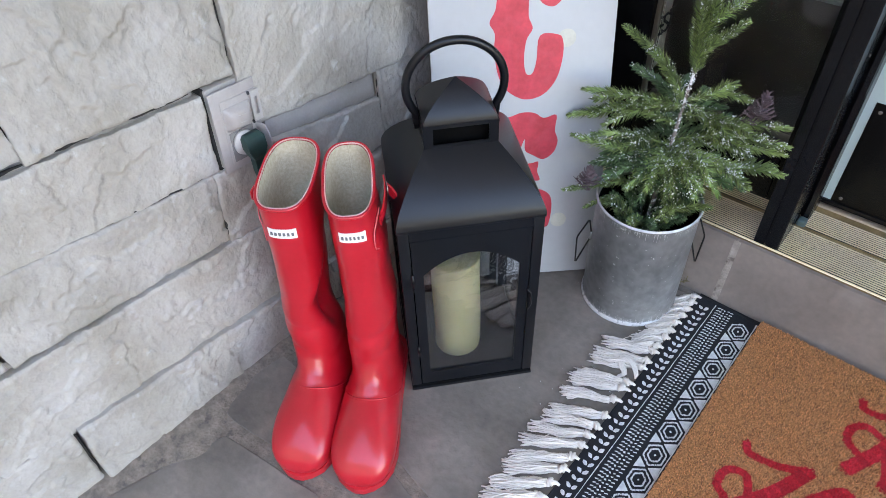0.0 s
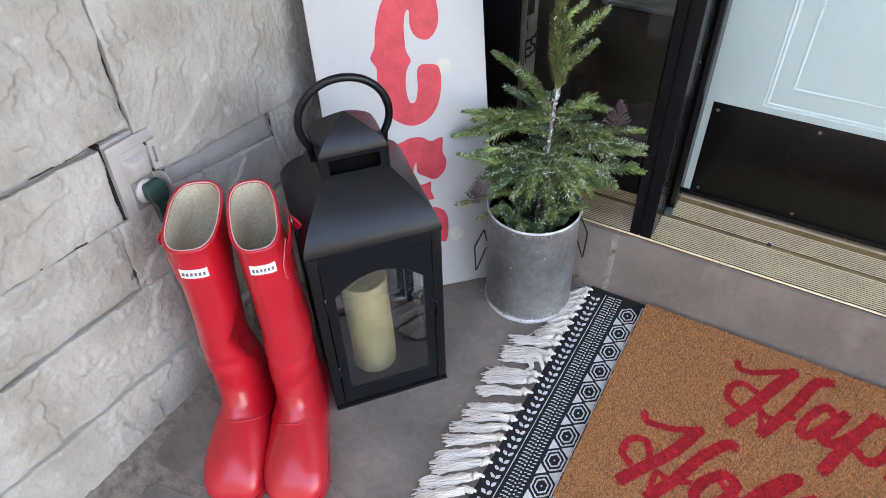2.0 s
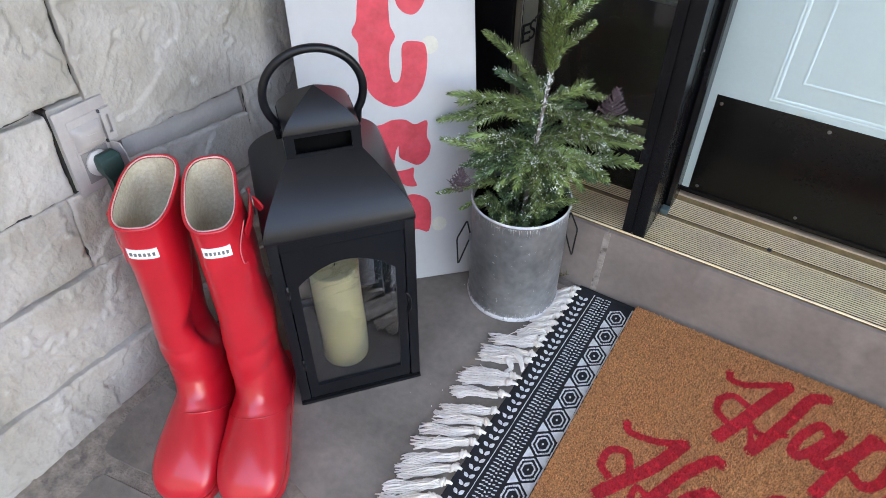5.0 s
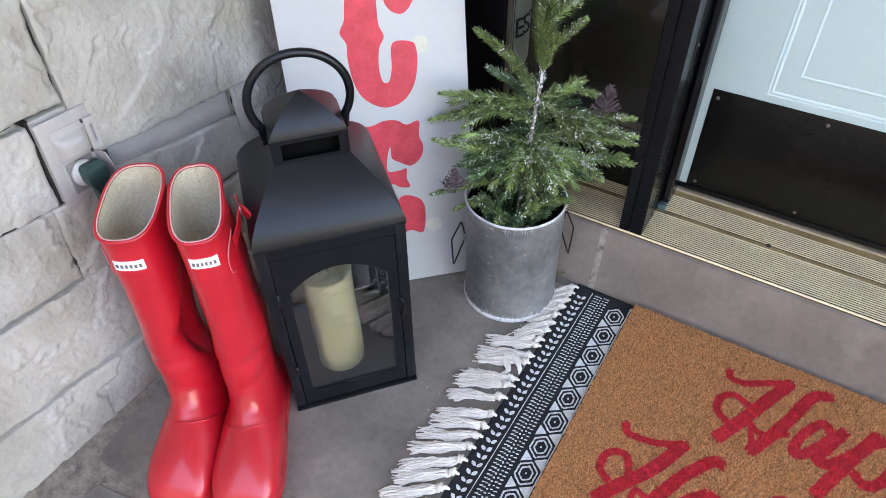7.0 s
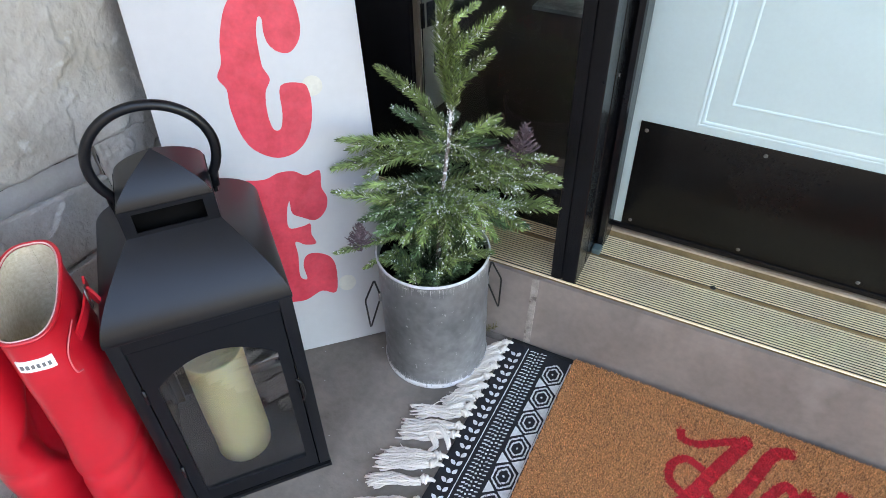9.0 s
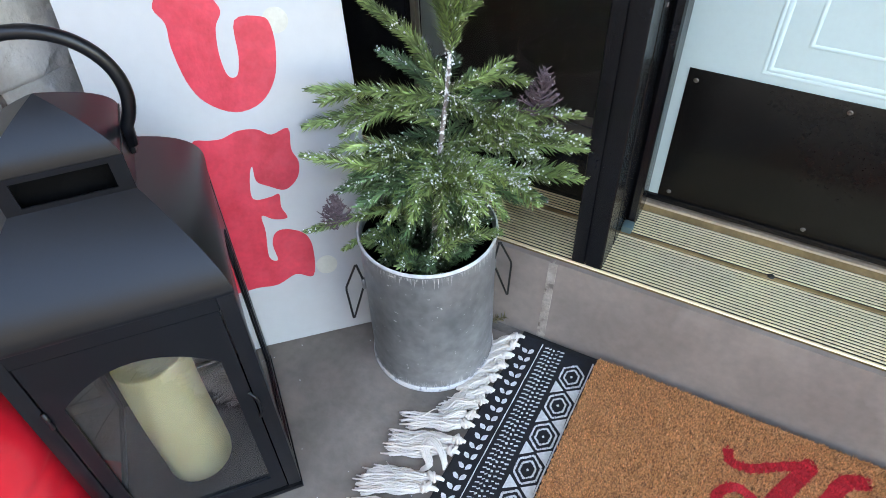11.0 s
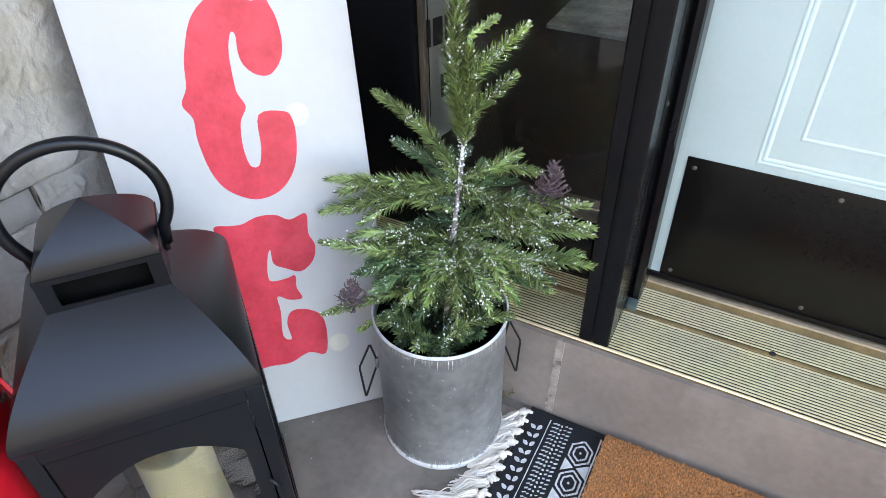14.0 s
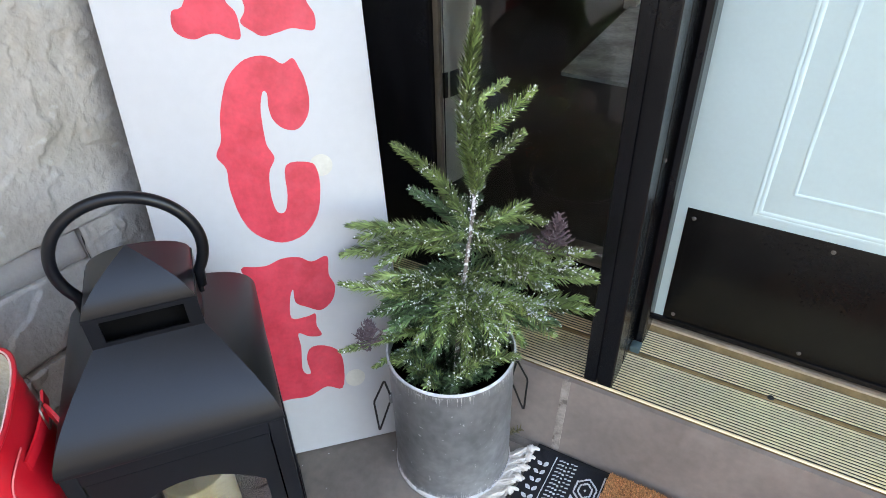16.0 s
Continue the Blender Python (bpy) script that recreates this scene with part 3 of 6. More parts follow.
tagged(threshold, "ribbed brass door threshold with a tarnished middle groove", "threshold", kind="structure")


def extrude_x(name, profile, x0, x1, mat, parent, label=""):
    verts = [Vector((x0, y, z)) for y, z in profile] + [Vector((x1, y, z)) for y, z in profile]
    n = len(profile)
    faces = [(i, (i + 1) % n, n + (i + 1) % n, n + i) for i in range(n)]
    faces += [tuple(range(n - 1, -1, -1)), tuple(range(n, 2 * n))]
    bm = bmesh.new()
    vs = [bm.verts.new(v) for v in verts]
    for f in faces:
        bm.faces.new([vs[i] for i in f])
    return part(name, bm, mat, parent, label)


def ribs(y0, y1, z0, z1, pitch, height):
    out, n = [], int(round((y1 - y0) / pitch))
    for i in range(n):
        y = y0 + (y1 - y0) * i / n
        z = z0 + (z1 - z0) * i / n
        p = (y1 - y0) / n
        out += [(y, z), (y + p * 0.22, z + height), (y + p * 0.58, z + height), (y + p * 0.80, z)]
    return out


TX0, TX1 = 0.02, 2.4
extrude_x("nosing_base", [(-0.0062, 0.1278), (-0.0062, 0.1308), (-0.0024, 0.1308), (-0.0024, 0.1278)], TX0, TX1, BROWN_BRASS, threshold, "tarnished brass lower edge")
extrude_x("nosing", [(-0.0066, 0.1309), (-0.0070, 0.1314), (-0.0064, 0.1322), (-0.0052, 0.1330), (-0.0036, 0.1330), (-0.0026, 0.1322), (-0.0024, 0.1309)], TX0, TX1, BRASS, threshold, "worn bright brass nosing")
extrude_x("lower_tread", [(-0.0022, 0.1278), (-0.0022, 0.1318), (0.0693, 0.1340), (0.0693, 0.1278)], TX0, TX1, GROOVE_DARK, threshold, "dark grooved tread")
for i in range(15):
    yy = -0.0002 + i * 0.00465
    zz = 0.1309 + 0.002 * i / 12
    extrude_x("rib", [(yy, zz - 0.0018), (yy + 0.0001, zz + 0.0020), (yy + 0.0004, zz + 0.0023), (yy + 0.0020, zz + 0.0023), (yy + 0.0023, zz + 0.0020), (yy + 0.0024, zz - 0.0018)], TX0, TX1, BRASS, threshold)
extrude_x("middle_groove", [(0.0695, 0.1278), (0.0695, 0.1338), (0.0705, 0.1350), (0.0735, 0.1364), (0.0735, 0.1278)], TX0, TX1, BROWN_BRASS, threshold, "tarnished brown brass strip")
extrude_x("upper_tread", [(0.0737, 0.1278), (0.0737, 0.1372), (0.1195, 0.1394), (0.1195, 0.1278)], TX0, TX1, GROOVE_DARK, threshold, "dark grooved tread")
for i in range(10):
    yy = 0.07445 + i * 0.00455
    zz = 0.1362 + 0.002 * i / 8
    extrude_x("rib", [(yy, zz - 0.0018), (yy + 0.0001, zz + 0.0020), (yy + 0.0004, zz + 0.0023), (yy + 0.0020, zz + 0.0023), (yy + 0.0023, zz + 0.0020), (yy + 0.0024, zz - 0.0018)], TX0, TX1, BRASS, threshold)
extrude_x("back_riser", [(0.1197, 0.1278), (0.1197, 0.1395), (0.1270, 0.1440), (0.1285, 0.1278)], TX0, TX1, BROWN_BRASS, threshold, "brown tarnished sloping strip")
extrude_x("back_lip", [(0.1287, 0.1278), (0.1272, 0.1442), (0.1282, 0.1462), (0.1320, 0.1478), (0.160, 0.1485), (0.160, 0.1278)], TX0, TX1, DULL_BRASS, threshold, "dull worn brass lip")


def screw(name, m, r, mat, parent):
    prof = [(r * 0.15, 0.0002), (r * 0.2, r * 0.32), (r * 0.55, r * 0.42), (r * 0.9, r * 0.25), (r, 0.0)]
    v, f = lathe(prof, 14)
    f.append(tuple(range(14)))
    ob = mesh_object(name, v, f, mat, True, parent)
    ob.matrix_basis = m
    return ob


screw("screw", pose(0.768, 0.0725, 0.1372), 0.0042, WIRE, threshold)
screw("screw", pose(1.25, 0.0725, 0.1372), 0.0042, WIRE, threshold)

# mullion between sidelight and door
mullion = new("door_post")
tagged(mullion, "glossy black door frame post with a grooved face", "door frame", kind="structure")
bm = bmesh.new()
prof = [(0.547, 0.16), (0.547, -0.003), (0.5485, -0.0045), (0.5625, -0.0045), (0.5633, -0.0015), (0.5655, -0.0015), (0.5663, -0.0045), (0.5835, -0.0045), (0.585, -0.003), (0.585, 0.038), (0.5835, 0.0395), (0.5835, 0.0425), (0.585, 0.044), (0.585, 0.16)]
prism(bm, [(x, y, 0.1335) for x, y in prof], (0, 0, 2.2))
part("post", bm, BLACK_FRAME, mullion)
bm = bmesh.new()
prof = [(0.5853, 0.088), (0.590, 0.0845), (0.5972, 0.086), (0.5990, 0.092), (0.5990, 0.132), (0.5853, 0.132)]
prism(bm, [(x, y, 0.142) for x, y in prof], (0, 0, 2.19))
part("door_stop", bm, BLACK_FRAME, mullion, "black rubber weatherstrip stop")
box("gasket_corner", 0.5856, 0.5990, 0.068, 0.0835, 0.137, 0.1475, BLUE_EDGE, mullion, 0.002, "blue-grey gasket corner block")
for zz in (0.44, 0.62, 0.9, 1.4):
    screw("screw", Matrix.Translation((0.5852, 0.060, zz)) @ pose(0, 0, 0, 0, 90, 0), 0.0022, STEEL, mullion)
# head and far jamb of the doorway
box("head", -0.02, 1.62, -0.003, 0.16, 2.335, 2.45, BLACK_FRAME, mullion, 0.002)
box("far_jamb", 1.512, 1.56, -0.003, 0.16, 0.1335, 2.335, BLACK_FRAME, mullion, 0.002)

# door
door = thing("door_1", "pale blue panelled front door with a black kick plate", "door", kind="structure")
DY = 0.1375
bm = bmesh.new()
box_into(bm, 0.5900, 1.508, DY, DY + 0.045, 0.1515, 2.33, 0.003)
part("door_leaf", bm, DOOR_BLUE, door, smooth=True)
box("door_sweep", 0.5915, 1.507, DY - 0.004, DY + 0.04, 0.1498, 0.158, BLACK_FRAME, door, 0.001, "black door sweep")


def picture_frame(name, x0, x1, z0, z1, profile, y, mat, parent):
    """A mitred moulding round a rectangle; profile: (inward, out of the face)."""
    bm = bmesh.new()
    loops = []
    for a, o in profile:
        loops.append([bm.verts.new(p) for p in ((x0 + a, y - o, z0 + a), (x1 - a, y - o, z0 + a), (x1 - a, y - o, z1 - a), (x0 + a, y - o, z1 - a))])
    for l0, l1 in zip(loops, loops[1:]):
        for k in range(4):
            bm.faces.new((l0[k], l0[(k + 1) % 4], l1[(k + 1) % 4], l1[k]))
    return part(name, bm, mat, parent, smooth=True)


OUT = [(0.0, -0.0005), (0.0008, 0.0004), (0.0022, 0.0008), (0.0042, 0.0008), (0.0050, 0.0003), (0.0062, 0.0010), (0.0085, 0.0010), (0.0105, 0.0004), (0.0112, -0.0005)]
INN = [(0.0, -0.0004), (0.0010, 0.0005), (0.0030, 0.0008), (0.0046, 0.0006), (0.0058, -0.0004)]
for z0, z1 in ((0.350, 1.02), (1.14, 2.18)):
    picture_frame("moulding", 0.682, 1.428, z0, z1, OUT, DY, DOOR_BLUE, door)
    picture_frame("panel_bead", 0.717, 1.393, z0 + 0.038, z1 - 0.038, INN, DY, DOOR_BLUE, door)
kick = box("kick_plate", 0.6105, 1.498, DY - 0.0018, DY - 0.0002, 0.1585, 0.3415, KICK, door, 0.0006, "satin black metal kick plate")
for x, zz in ((0.6205, 0.328), (0.778, 0.330), (0.935, 0.330), (1.09, 0.330), (1.25, 0.330), (1.488, 0.328), (0.6235, 0.168), (0.785, 0.168), (0.945, 0.168), (1.10, 0.168), (1.26, 0.168)):
    screw("screw", Matrix.Translation((x, DY - 0.0018, zz)) @ pose(0, 0, 0, 90, 0, 0), 0.0030, STEEL, kick)

# sidelight window beside the door
sidelight = thing("window_1", "black framed sidelight window with clear glass", "window", kind="structure")
SY = 0.100
bm = bmesh.new()
box_into(bm, -0.02, 0.262, SY, SY + 0.028, 0.1335, 2.33, 0.002)
part("wide_stile", bm, BLACK_FRAME, sidelight, smooth=True)
box("right_stile", 0.524, 0.5465, SY, SY + 0.055, 0.1335, 2.33, BLACK_FRAME, sidelight, 0.002)
box("bottom_rail", 0.2624, 0.5236, SY, SY + 0.055, 0.1335, 0.232, BLACK_FRAME, sidelight, 0.002)
box("top_rail", 0.2624, 0.5236, SY, SY + 0.055, 2.24, 2.33, BLACK_FRAME, sidelight, 0.002)
box("side_bead", 0.2624, 0.2705, SY + 0.012, SY + 0.0215, 0.2325, 2.2395, BEAD, sidelight, 0.0015, "bronze glazing bead")
box("sill_bead", 0.271, 0.5236, SY + 0.004, SY + 0.05, 0.2325, 0.2385, BEAD, sidelight, 0.0015, "bronze glazing bead")
pane = box("pane", 0.271, 0.5236, SY + 0.022, SY + 0.027, 0.239, 2.239, GLASS, sidelight)
pane.visible_shadow = False

# house wall over and beside the door
house = box("wall_north", 1.5605, 3.0, 0.02, 0.16, 0.1285, 2.6, ROOM_WALL)
tagged(house, "plain house wall beside the front door", "wall", kind="structure")
over = box("wall_over_door", -0.02, 1.56, 0.02, 0.16, 2.452, 2.6, ROOM_WALL)
tagged(over, "plain house wall over the front door", "wall", kind="structure")
# unseen ceiling, its depth chosen to hide the sky overhead
porch = box("ceiling", -0.3, 3.0, -1.25, 0.161, 2.602, 2.70, PORCH_WOOD)
tagged(porch, "unseen flat porch ceiling added to cut the sky light", "ceiling", kind="structure")
drive = box("ground", -60, 60, -60, 60, -0.35, -0.13, DRIVE)
tagged(drive, "paved grey ground in front of the porch", "ground", kind="structure")

# unseen wall added to keep bright low sky off the black lantern
opposite = box("sky_block_wall", -7, 8, -5.2, -5.0, -0.14, 3.4, DRIVE)
tagged(opposite, "unseen dark wall added across the yard to block low sky light", "wall", kind="structure")

# ---- room behind the glass ----
room = box("room_floor", -1.6, 2.6, 0.162, 4.4, 0.08, 0.135, WOOD_FLOOR)
tagged(room, "dark polished wooden floor indoors", "floor", kind="structure")
for n_, b_ in (("room_wall_west", (-1.7, -1.6, 0.162, 4.4)), ("room_wall_east", (2.6, 2.7, 0.162, 4.4)), ("room_wall_left", (-1.6, -0.022, 0.162, 0.262)), ("room_wall_right", (1.562, 2.6, 0.162, 0.262))):
    tagged(box(n_, *b_, 0.136, 2.6, ROOM_WALL), "plain painted room wall indoors", "wall", kind="structure")
# the unseen back wall has a gap, added to let sky light into the room
tagged(box("room_wall_back", -1.6, 1.3, 4.4, 4.5, 0.136, 2.6, ROOM_WALL), "plain painted room wall indoors", "wall", kind="structure")
tagged(box("room_wall_back_right", 1.6, 2.6, 4.4, 4.5, 0.136, 2.6, ROOM_WALL), "plain painted room wall beside an added opening for sky light", "wall", kind="structure")
tagged(box("room_ceiling", -1.7, 2.7, 0.162, 4.5, 2.602, 2.7, ROOM_WALL), "plain painted room ceiling", "ceiling", kind="structure")

room_rug = box("room_rug", 0.15, 1.6, 0.93, 2.6, 0.1352, 0.145, ROOM_RUG)
tagged(room_rug, "faded grey-blue patterned rug on dark wood floor", "rug")
cab = thing("sideboard", "white painted sideboard standing on the dark floor", "sideboard", pose(0.0, 1.62, 0.1352))
box("body", -0.45, 0.18, -0.12, 0.25, 0.08, 0.8, WHITE_WOOD, cab, 0.004)
for x in (-0.43, 0.13):
    for y in (-0.11, 0.20):
        box("leg", x, x + 0.04, y, y + 0.04, 0.0, 0.08, WHITE_WOOD, cab, 0.003)
for x in (-0.44, -0.13):
    box("drawer_front", x, x + 0.29, -0.133, -0.1205, 0.12, 0.76, WHITE_WOOD, cab, 0.003)

# canister behind the sidelight
can = thing("canister", "grey-green enamel canister with black lettering behind the glass", "canister", pose(0.06, 0.390, 0.1352))
CR = 0.110
prof = [(0.0, 0.0), (CR - 0.012, 0.0), (CR - 0.003, 0.004), (CR, 0.014), (CR, 0.46), (CR - 0.004, 0.485), (CR - 0.02, 0.515), (CR - 0.045, 0.54), (CR - 0.05, 0.58), (CR - 0.043, 0.60), (CR - 0.05, 0.605), (0.0, 0.605)]
v, f = lathe(prof, 56)
mesh_object("body", v, f, CAN_PAINT, True, can)


def on_can(deg, zz, r=CR + 0.0012):
    w = radians(deg)
    return Matrix.Translation((r * math.cos(w), r * math.sin(w), zz)) @ pose(0, 0, 0, 90, 0, deg + 90)


for k, ch in enumerate("EST"):
    text_mesh("letter", ch, 0.062, on_can(-21 + k * 14, 0.085), INK, can, "black painted letter")
for k, wd in enumerate((0.020, 0.022, 0.020, 0.020)):
    bm = bmesh.new()
    box_into(bm, -wd / 2, wd / 2, 0.0, 0.046, -0.0005, 0.0008)
    ob = part("name_bar", bm, INK, can, "black painted bar of lettering")
    ob.matrix_basis = on_can(-48 + k * 13.5, 0.182)

# ---- sign leaning in the corner ----
SP, SD = Vector((0.2084, -0.2158, 0.0)), Vector((0.7193, 0.6947, 0.0))
SU = Vector((-0.14926, 0.15456, 0.97664))
SN = SD.cross(SU).normalized()
SM = Matrix((( SD.x, SU.x, SN.x, SP.x), (SD.y, SU.y, SN.y, SP.y), (SD.z, SU.z, SN.z, SP.z), (0, 0, 0, 1)))
sign = thing("porch_sign", "tall white painted board with hand-painted red letters, leaning in the corner", "sign", SM)
bm = bmesh.new()
box_into(bm, -0.106, 0.1705, 0.0035, 0.84, -0.019, 0.0, 0.0012)
part("board", bm, WHITE_SIGN, sign, smooth=True)


def sign_shape(name, pts, mat, z1, label):
    n = len(pts)
    fine = []
    for i in range(n):
        p0, p1, p2, p3 = (Vector((*pts[(i + k) % n], 0)) for k in (-1, 0, 1, 2))
        for s in range(4):
            t = s / 4
            q = 0.5 * ((2 * p1) + (p2 - p0) * t + (2 * p0 - 5 * p1 + 4 * p2 - p3) * t * t + (3 * p1 - p0 - 3 * p2 + p3) * t ** 3)
            fine.append((q.x, q.y, 0.0001))
    bm = bmesh.new()
    prism(bm, fine, (0, 0, z1))
    return part(name, bm, mat, sign, label)


C_SHAPE = [(.0481, .554), (.029, .549), (.0099, .530), (-.0038, .494), (-.0085, .466), (-.0172, .4486), (-.0094, .432), (-.0105, .408), (-.005, .371), (.0083, .346), (.036, .330), (.0648, .336), (.0846, .359), (.093, .391), (.0928, .416), (.085, .4263), (.0577, .4263), (.0535, .39), (.0475, .370), (.038, .371), (.0345, .393), (.0377, .421), (.0465, .437), (.0413, .4514), (.040, .4617), (.0411, .494), (.0467, .5141), (.0514, .512), (.0503, .496), (.0532, .481), (.064, .4696), (.0786, .4676), (.0919, .481), (.0969, .500), (.0954, .5226), (.0913, .5356), (.0857, .5473), (.0737, .5425), (.0628, .5505)]
E_SHAPE = [(-.0185, .3035), (0, .303), (.0138, .3026), (.0323, .3085), (.053, .3068), (.0679, .2976), (.0878, .3017), (.0862, .2762), (.0916, .2586), (.0858, .2388), (.0692, .227), (.052, .235), (.039, .2445), (.0386, .2637), (.0327, .2501), (.0302, .2227), (.0497, .2209), (.0611, .2227), (.0599, .2056), (.0642, .1897), (.0486, .1906), (.0349, .1982), (.0349, .176), (.0313, .1403), (.0409, .1333), (.0393, .1568), (.0472, .173), (.0646, .1726), (.082, .1603), (.0863, .1361), (.0796, .0996), (.0586, .107), (.0336, .0971), (.0105, .0984), (-.018, .1), (-.012, .13), (-.012, .27)]
sign_shape("letter", C_SHAPE, RED_PAINT, 0.0005, "red painted letter C")
sign_shape("letter", E_SHAPE, RED_PAINT, 0.0005, "red painted letter E")
A_SHAPE = [(-.0291, .608), (-.0319, .5913), (-.0244, .5819), (-.012, .5777), (.0004, .5811), (.0121, .581), (.0227, .5752), (.0344, .5739), (.0358, .590), (.034, .6019), (.026, .616), (.034, .645), (.0437, .6123), (.0438, .6009), (.0375, .590), (.0476, .5802), (.0584, .5737), (.0739, .5757), (.0897, .5788), (.1016, .5764), (.1144, .575), (.1169, .5908), (.108, .612), (.088, .69), (.06, .79), (.03, .79), (.005, .69), (-.014, .618)]
sign_shape("letter", A_SHAPE, RED_PAINT, 0.0005, "red painted letter foot")
for u, w in ((0.0985, 0.4205), (0.0990, 0.1115)):
    sign_shape("old_spot", [(u + 0.0135 * math.cos(a * math.pi / 6), w + 0.0135 * math.sin(a * math.pi / 6)) for a in range(12)], OLD_DOT, 0.0002, "faded cream round spot")

# ---- lantern ----
LA = 0.863
LC = Vector((0.2355, -0.3620, 0))
lantern = thing("lantern", "matt black metal candle lantern with arched glass door", "lantern", Matrix.Translation(LC) @ Matrix.Rotation(LA, 4, "Z"))
HW, HD, HE = 0.0932, 0.0966, 0.330      # half width, half depth, eave height
box("base", -HW, HW, -HD, HD, 0.0, 0.012, BLACK_SHADED, lantern, 0.001)
box("base_rim", -HW - 0.001, HW + 0.001, -HD - 0.001, HD + 0.001, 0.0005, 0.006, BLACK_METAL, lantern, 0.001)
for sx in (-1, 1):
    for sy in (-1, 1):
        x0, x1 = sorted((sx * HW, sx * (HW - 0.014)))
        y0, y1 = sorted((sy * HD, sy * (HD - 0.014)))
        box("corner_post", x0, x1, y0, y1, 0.0121, HE - 0.0005, BLACK_METAL, lantern, 0.0008)


def arched_panel(name, half, z0, z1, jamb, foot, spring, rise, y, thick, parent, mat):
    """A sheet panel with an arched opening, in the xz plane at y."""
    outer = [(-half, z0), (half, z0), (half, z1), (-half, z1)]
    ow = half - jamb
    n = 14
    arch = [(ow - 2 * ow * k / n, 0) for k in range(n + 1)]
    inner = [(-ow, z0 + foot), (ow, z0 + foot)] + [(x, spring + rise * (1 - (x / ow) ** 2)) for x, _ in arch]
    bm = bmesh.new()
    for dy in (0, thick):
        vo = [bm.verts.new((x, y + dy, z_)) for x, z_ in outer]
        vi = [bm.verts.new((x, y + dy, z_)) for x, z_ in inner]
        # four strips: bottom, right, top, left
        bm.faces.new((vo[0], vo[1], vi[1], vi[0]))
        bm.faces.new((vo[1], vo[2], vi[2], vi[1]))
        top = vi[2:]
        bm.faces.new([vo[2], vo[3]] + top[::-1])
        bm.faces.new((vo[3], vo[0], vi[0], top[-1]))
        if dy == 0:
            fo, fi = vo, vi
    for a, b in ((fo, vo), (fi, vi)):
        for k in range(len(a)):
            bm.faces.new((a[k], a[(k + 1) % len(a)], b[(k + 1) % len(a)], b[k]))
    return part(name, bm, mat, parent)


DH = HW - 0.0155
ldoor = arched_panel("lantern_door", DH, 0.0135, HE - 0.016, 0.0135, 0.026, 0.252, 0.032, -HD + 0.0005, 0.0028, lantern, BLACK_METAL)
box("pane", -DH + 0.012, DH - 0.012, -HD + 0.0036, -HD + 0.0056, 0.030, 0.296, LANTERN_GLASS, ldoor)
for zz in (0.085, 0.235):
    v, f = tube([(-DH - 0.001, -HD - 0.001, zz), (-DH - 0.001, -HD - 0.001, zz + 0.022)], 0.0022, 8)
    mesh_object("hinge", v, f, BLACK_METAL, True, ldoor)
# latch of bent wire at the door's free edge
v, f = tube(smooth_path([(DH - 0.002, -HD - 0.001, 0.20), (DH + 0.003, -HD - 0.006, 0.195), (DH + 0.004, -HD - 0.006, 0.175), (DH + 0.0005, -HD - 0.004, 0.162)], 14), 0.0016, 7)
mesh_object("latch", v, f, BLACK_METAL, True, ldoor)
# rails over and under the door
box("top_rail", -HW + 0.0142, HW - 0.0142, -HD, -HD + 0.012, HE - 0.0150, HE - 0.0006, BLACK_METAL, lantern)
# glazed sides and back
for name, ang, half, dist in (("side_panel", 90, HD, HW), ("side_panel", -90, HD, HW), ("back_panel", 180, HW, HD)):
    pnl = arched_panel(name, half - 0.0145, 0.0125, HE - 0.001, 0.012, 0.020, 0.258, 0.034, -dist + 0.0005, 0.0025, lantern, BLACK_METAL)
    pnl.matrix_basis = Matrix.Rotation(radians(ang), 4, "Z")
    pn = box("pane", -half + 0.022, half - 0.022, -dist + 0.0034, -dist + 0.0052, 0.026, 0.303, LANTERN_GLASS, pnl)


def bell(name, hw0, hd0, hw1, hd1, z0, z1, power, back=0.0, back0=0.0, n=14):
    """Four convex roof sheets between two rectangles, meeting in creased hips."""
    for k in range(4):
        bm = bmesh.new()
        last = None
        for i in range(n + 1):
            t = i / n
            q = 1 - t ** power
            a, b = hw1 + (hw0 - hw1) * q, hd1 + (hd0 - hd1) * q
            z_ = z0 + (z1 - z0) * t
            o = back0 + (back - back0) * (1 - q)
            c = ((-a, o - b, z_), (a, o - b, z_), (a, o + b, z_), (-a, o + b, z_))
            row = [bm.verts.new(c[k]), bm.verts.new(c[(k + 1) % 4])]
            if last:
                bm.faces.new((last[0], last[1], row[1], row[0]))
            last = row
        part(name, bm, BLACK_METAL, lantern, smooth=True)


EV = 0.0012
SB = 0.009       # the chimney stands this far behind the middle
CW, CD = 0.0466, 0.0372
# eave strip, bell roof, chimney box with a slot on each long side, cap, handle
box("eave", -HW - EV, HW + EV, -HD - EV, HD + EV, HE - 0.0003, HE + 0.005, BLACK_METAL, lantern, 0.0008)
bell("roof_sheet", HW + EV, HD + EV, CW, CD, HE + 0.005, 0.402, 1.6, SB)
ZC0, ZC1 = 0.4005, 0.434
for sy in (-1, 1):
    y0, y1 = sorted((sy * CD + SB, sy * (CD - 0.0015) + SB))
    bm = bmesh.new()
    for b_ in ((-CW, CW, y0, y1, ZC0, ZC0 + 0.006), (-CW, CW, y0, y1, ZC1 - 0.005, ZC1), (-CW, -CW + 0.012, y0, y1, ZC0 + 0.006, ZC1 - 0.005), (CW - 0.012, CW, y0, y1, ZC0 + 0.006, ZC1 - 0.005)):
        box_into(bm, *b_)
    part("chimney_front", bm, BLACK_METAL, lantern)
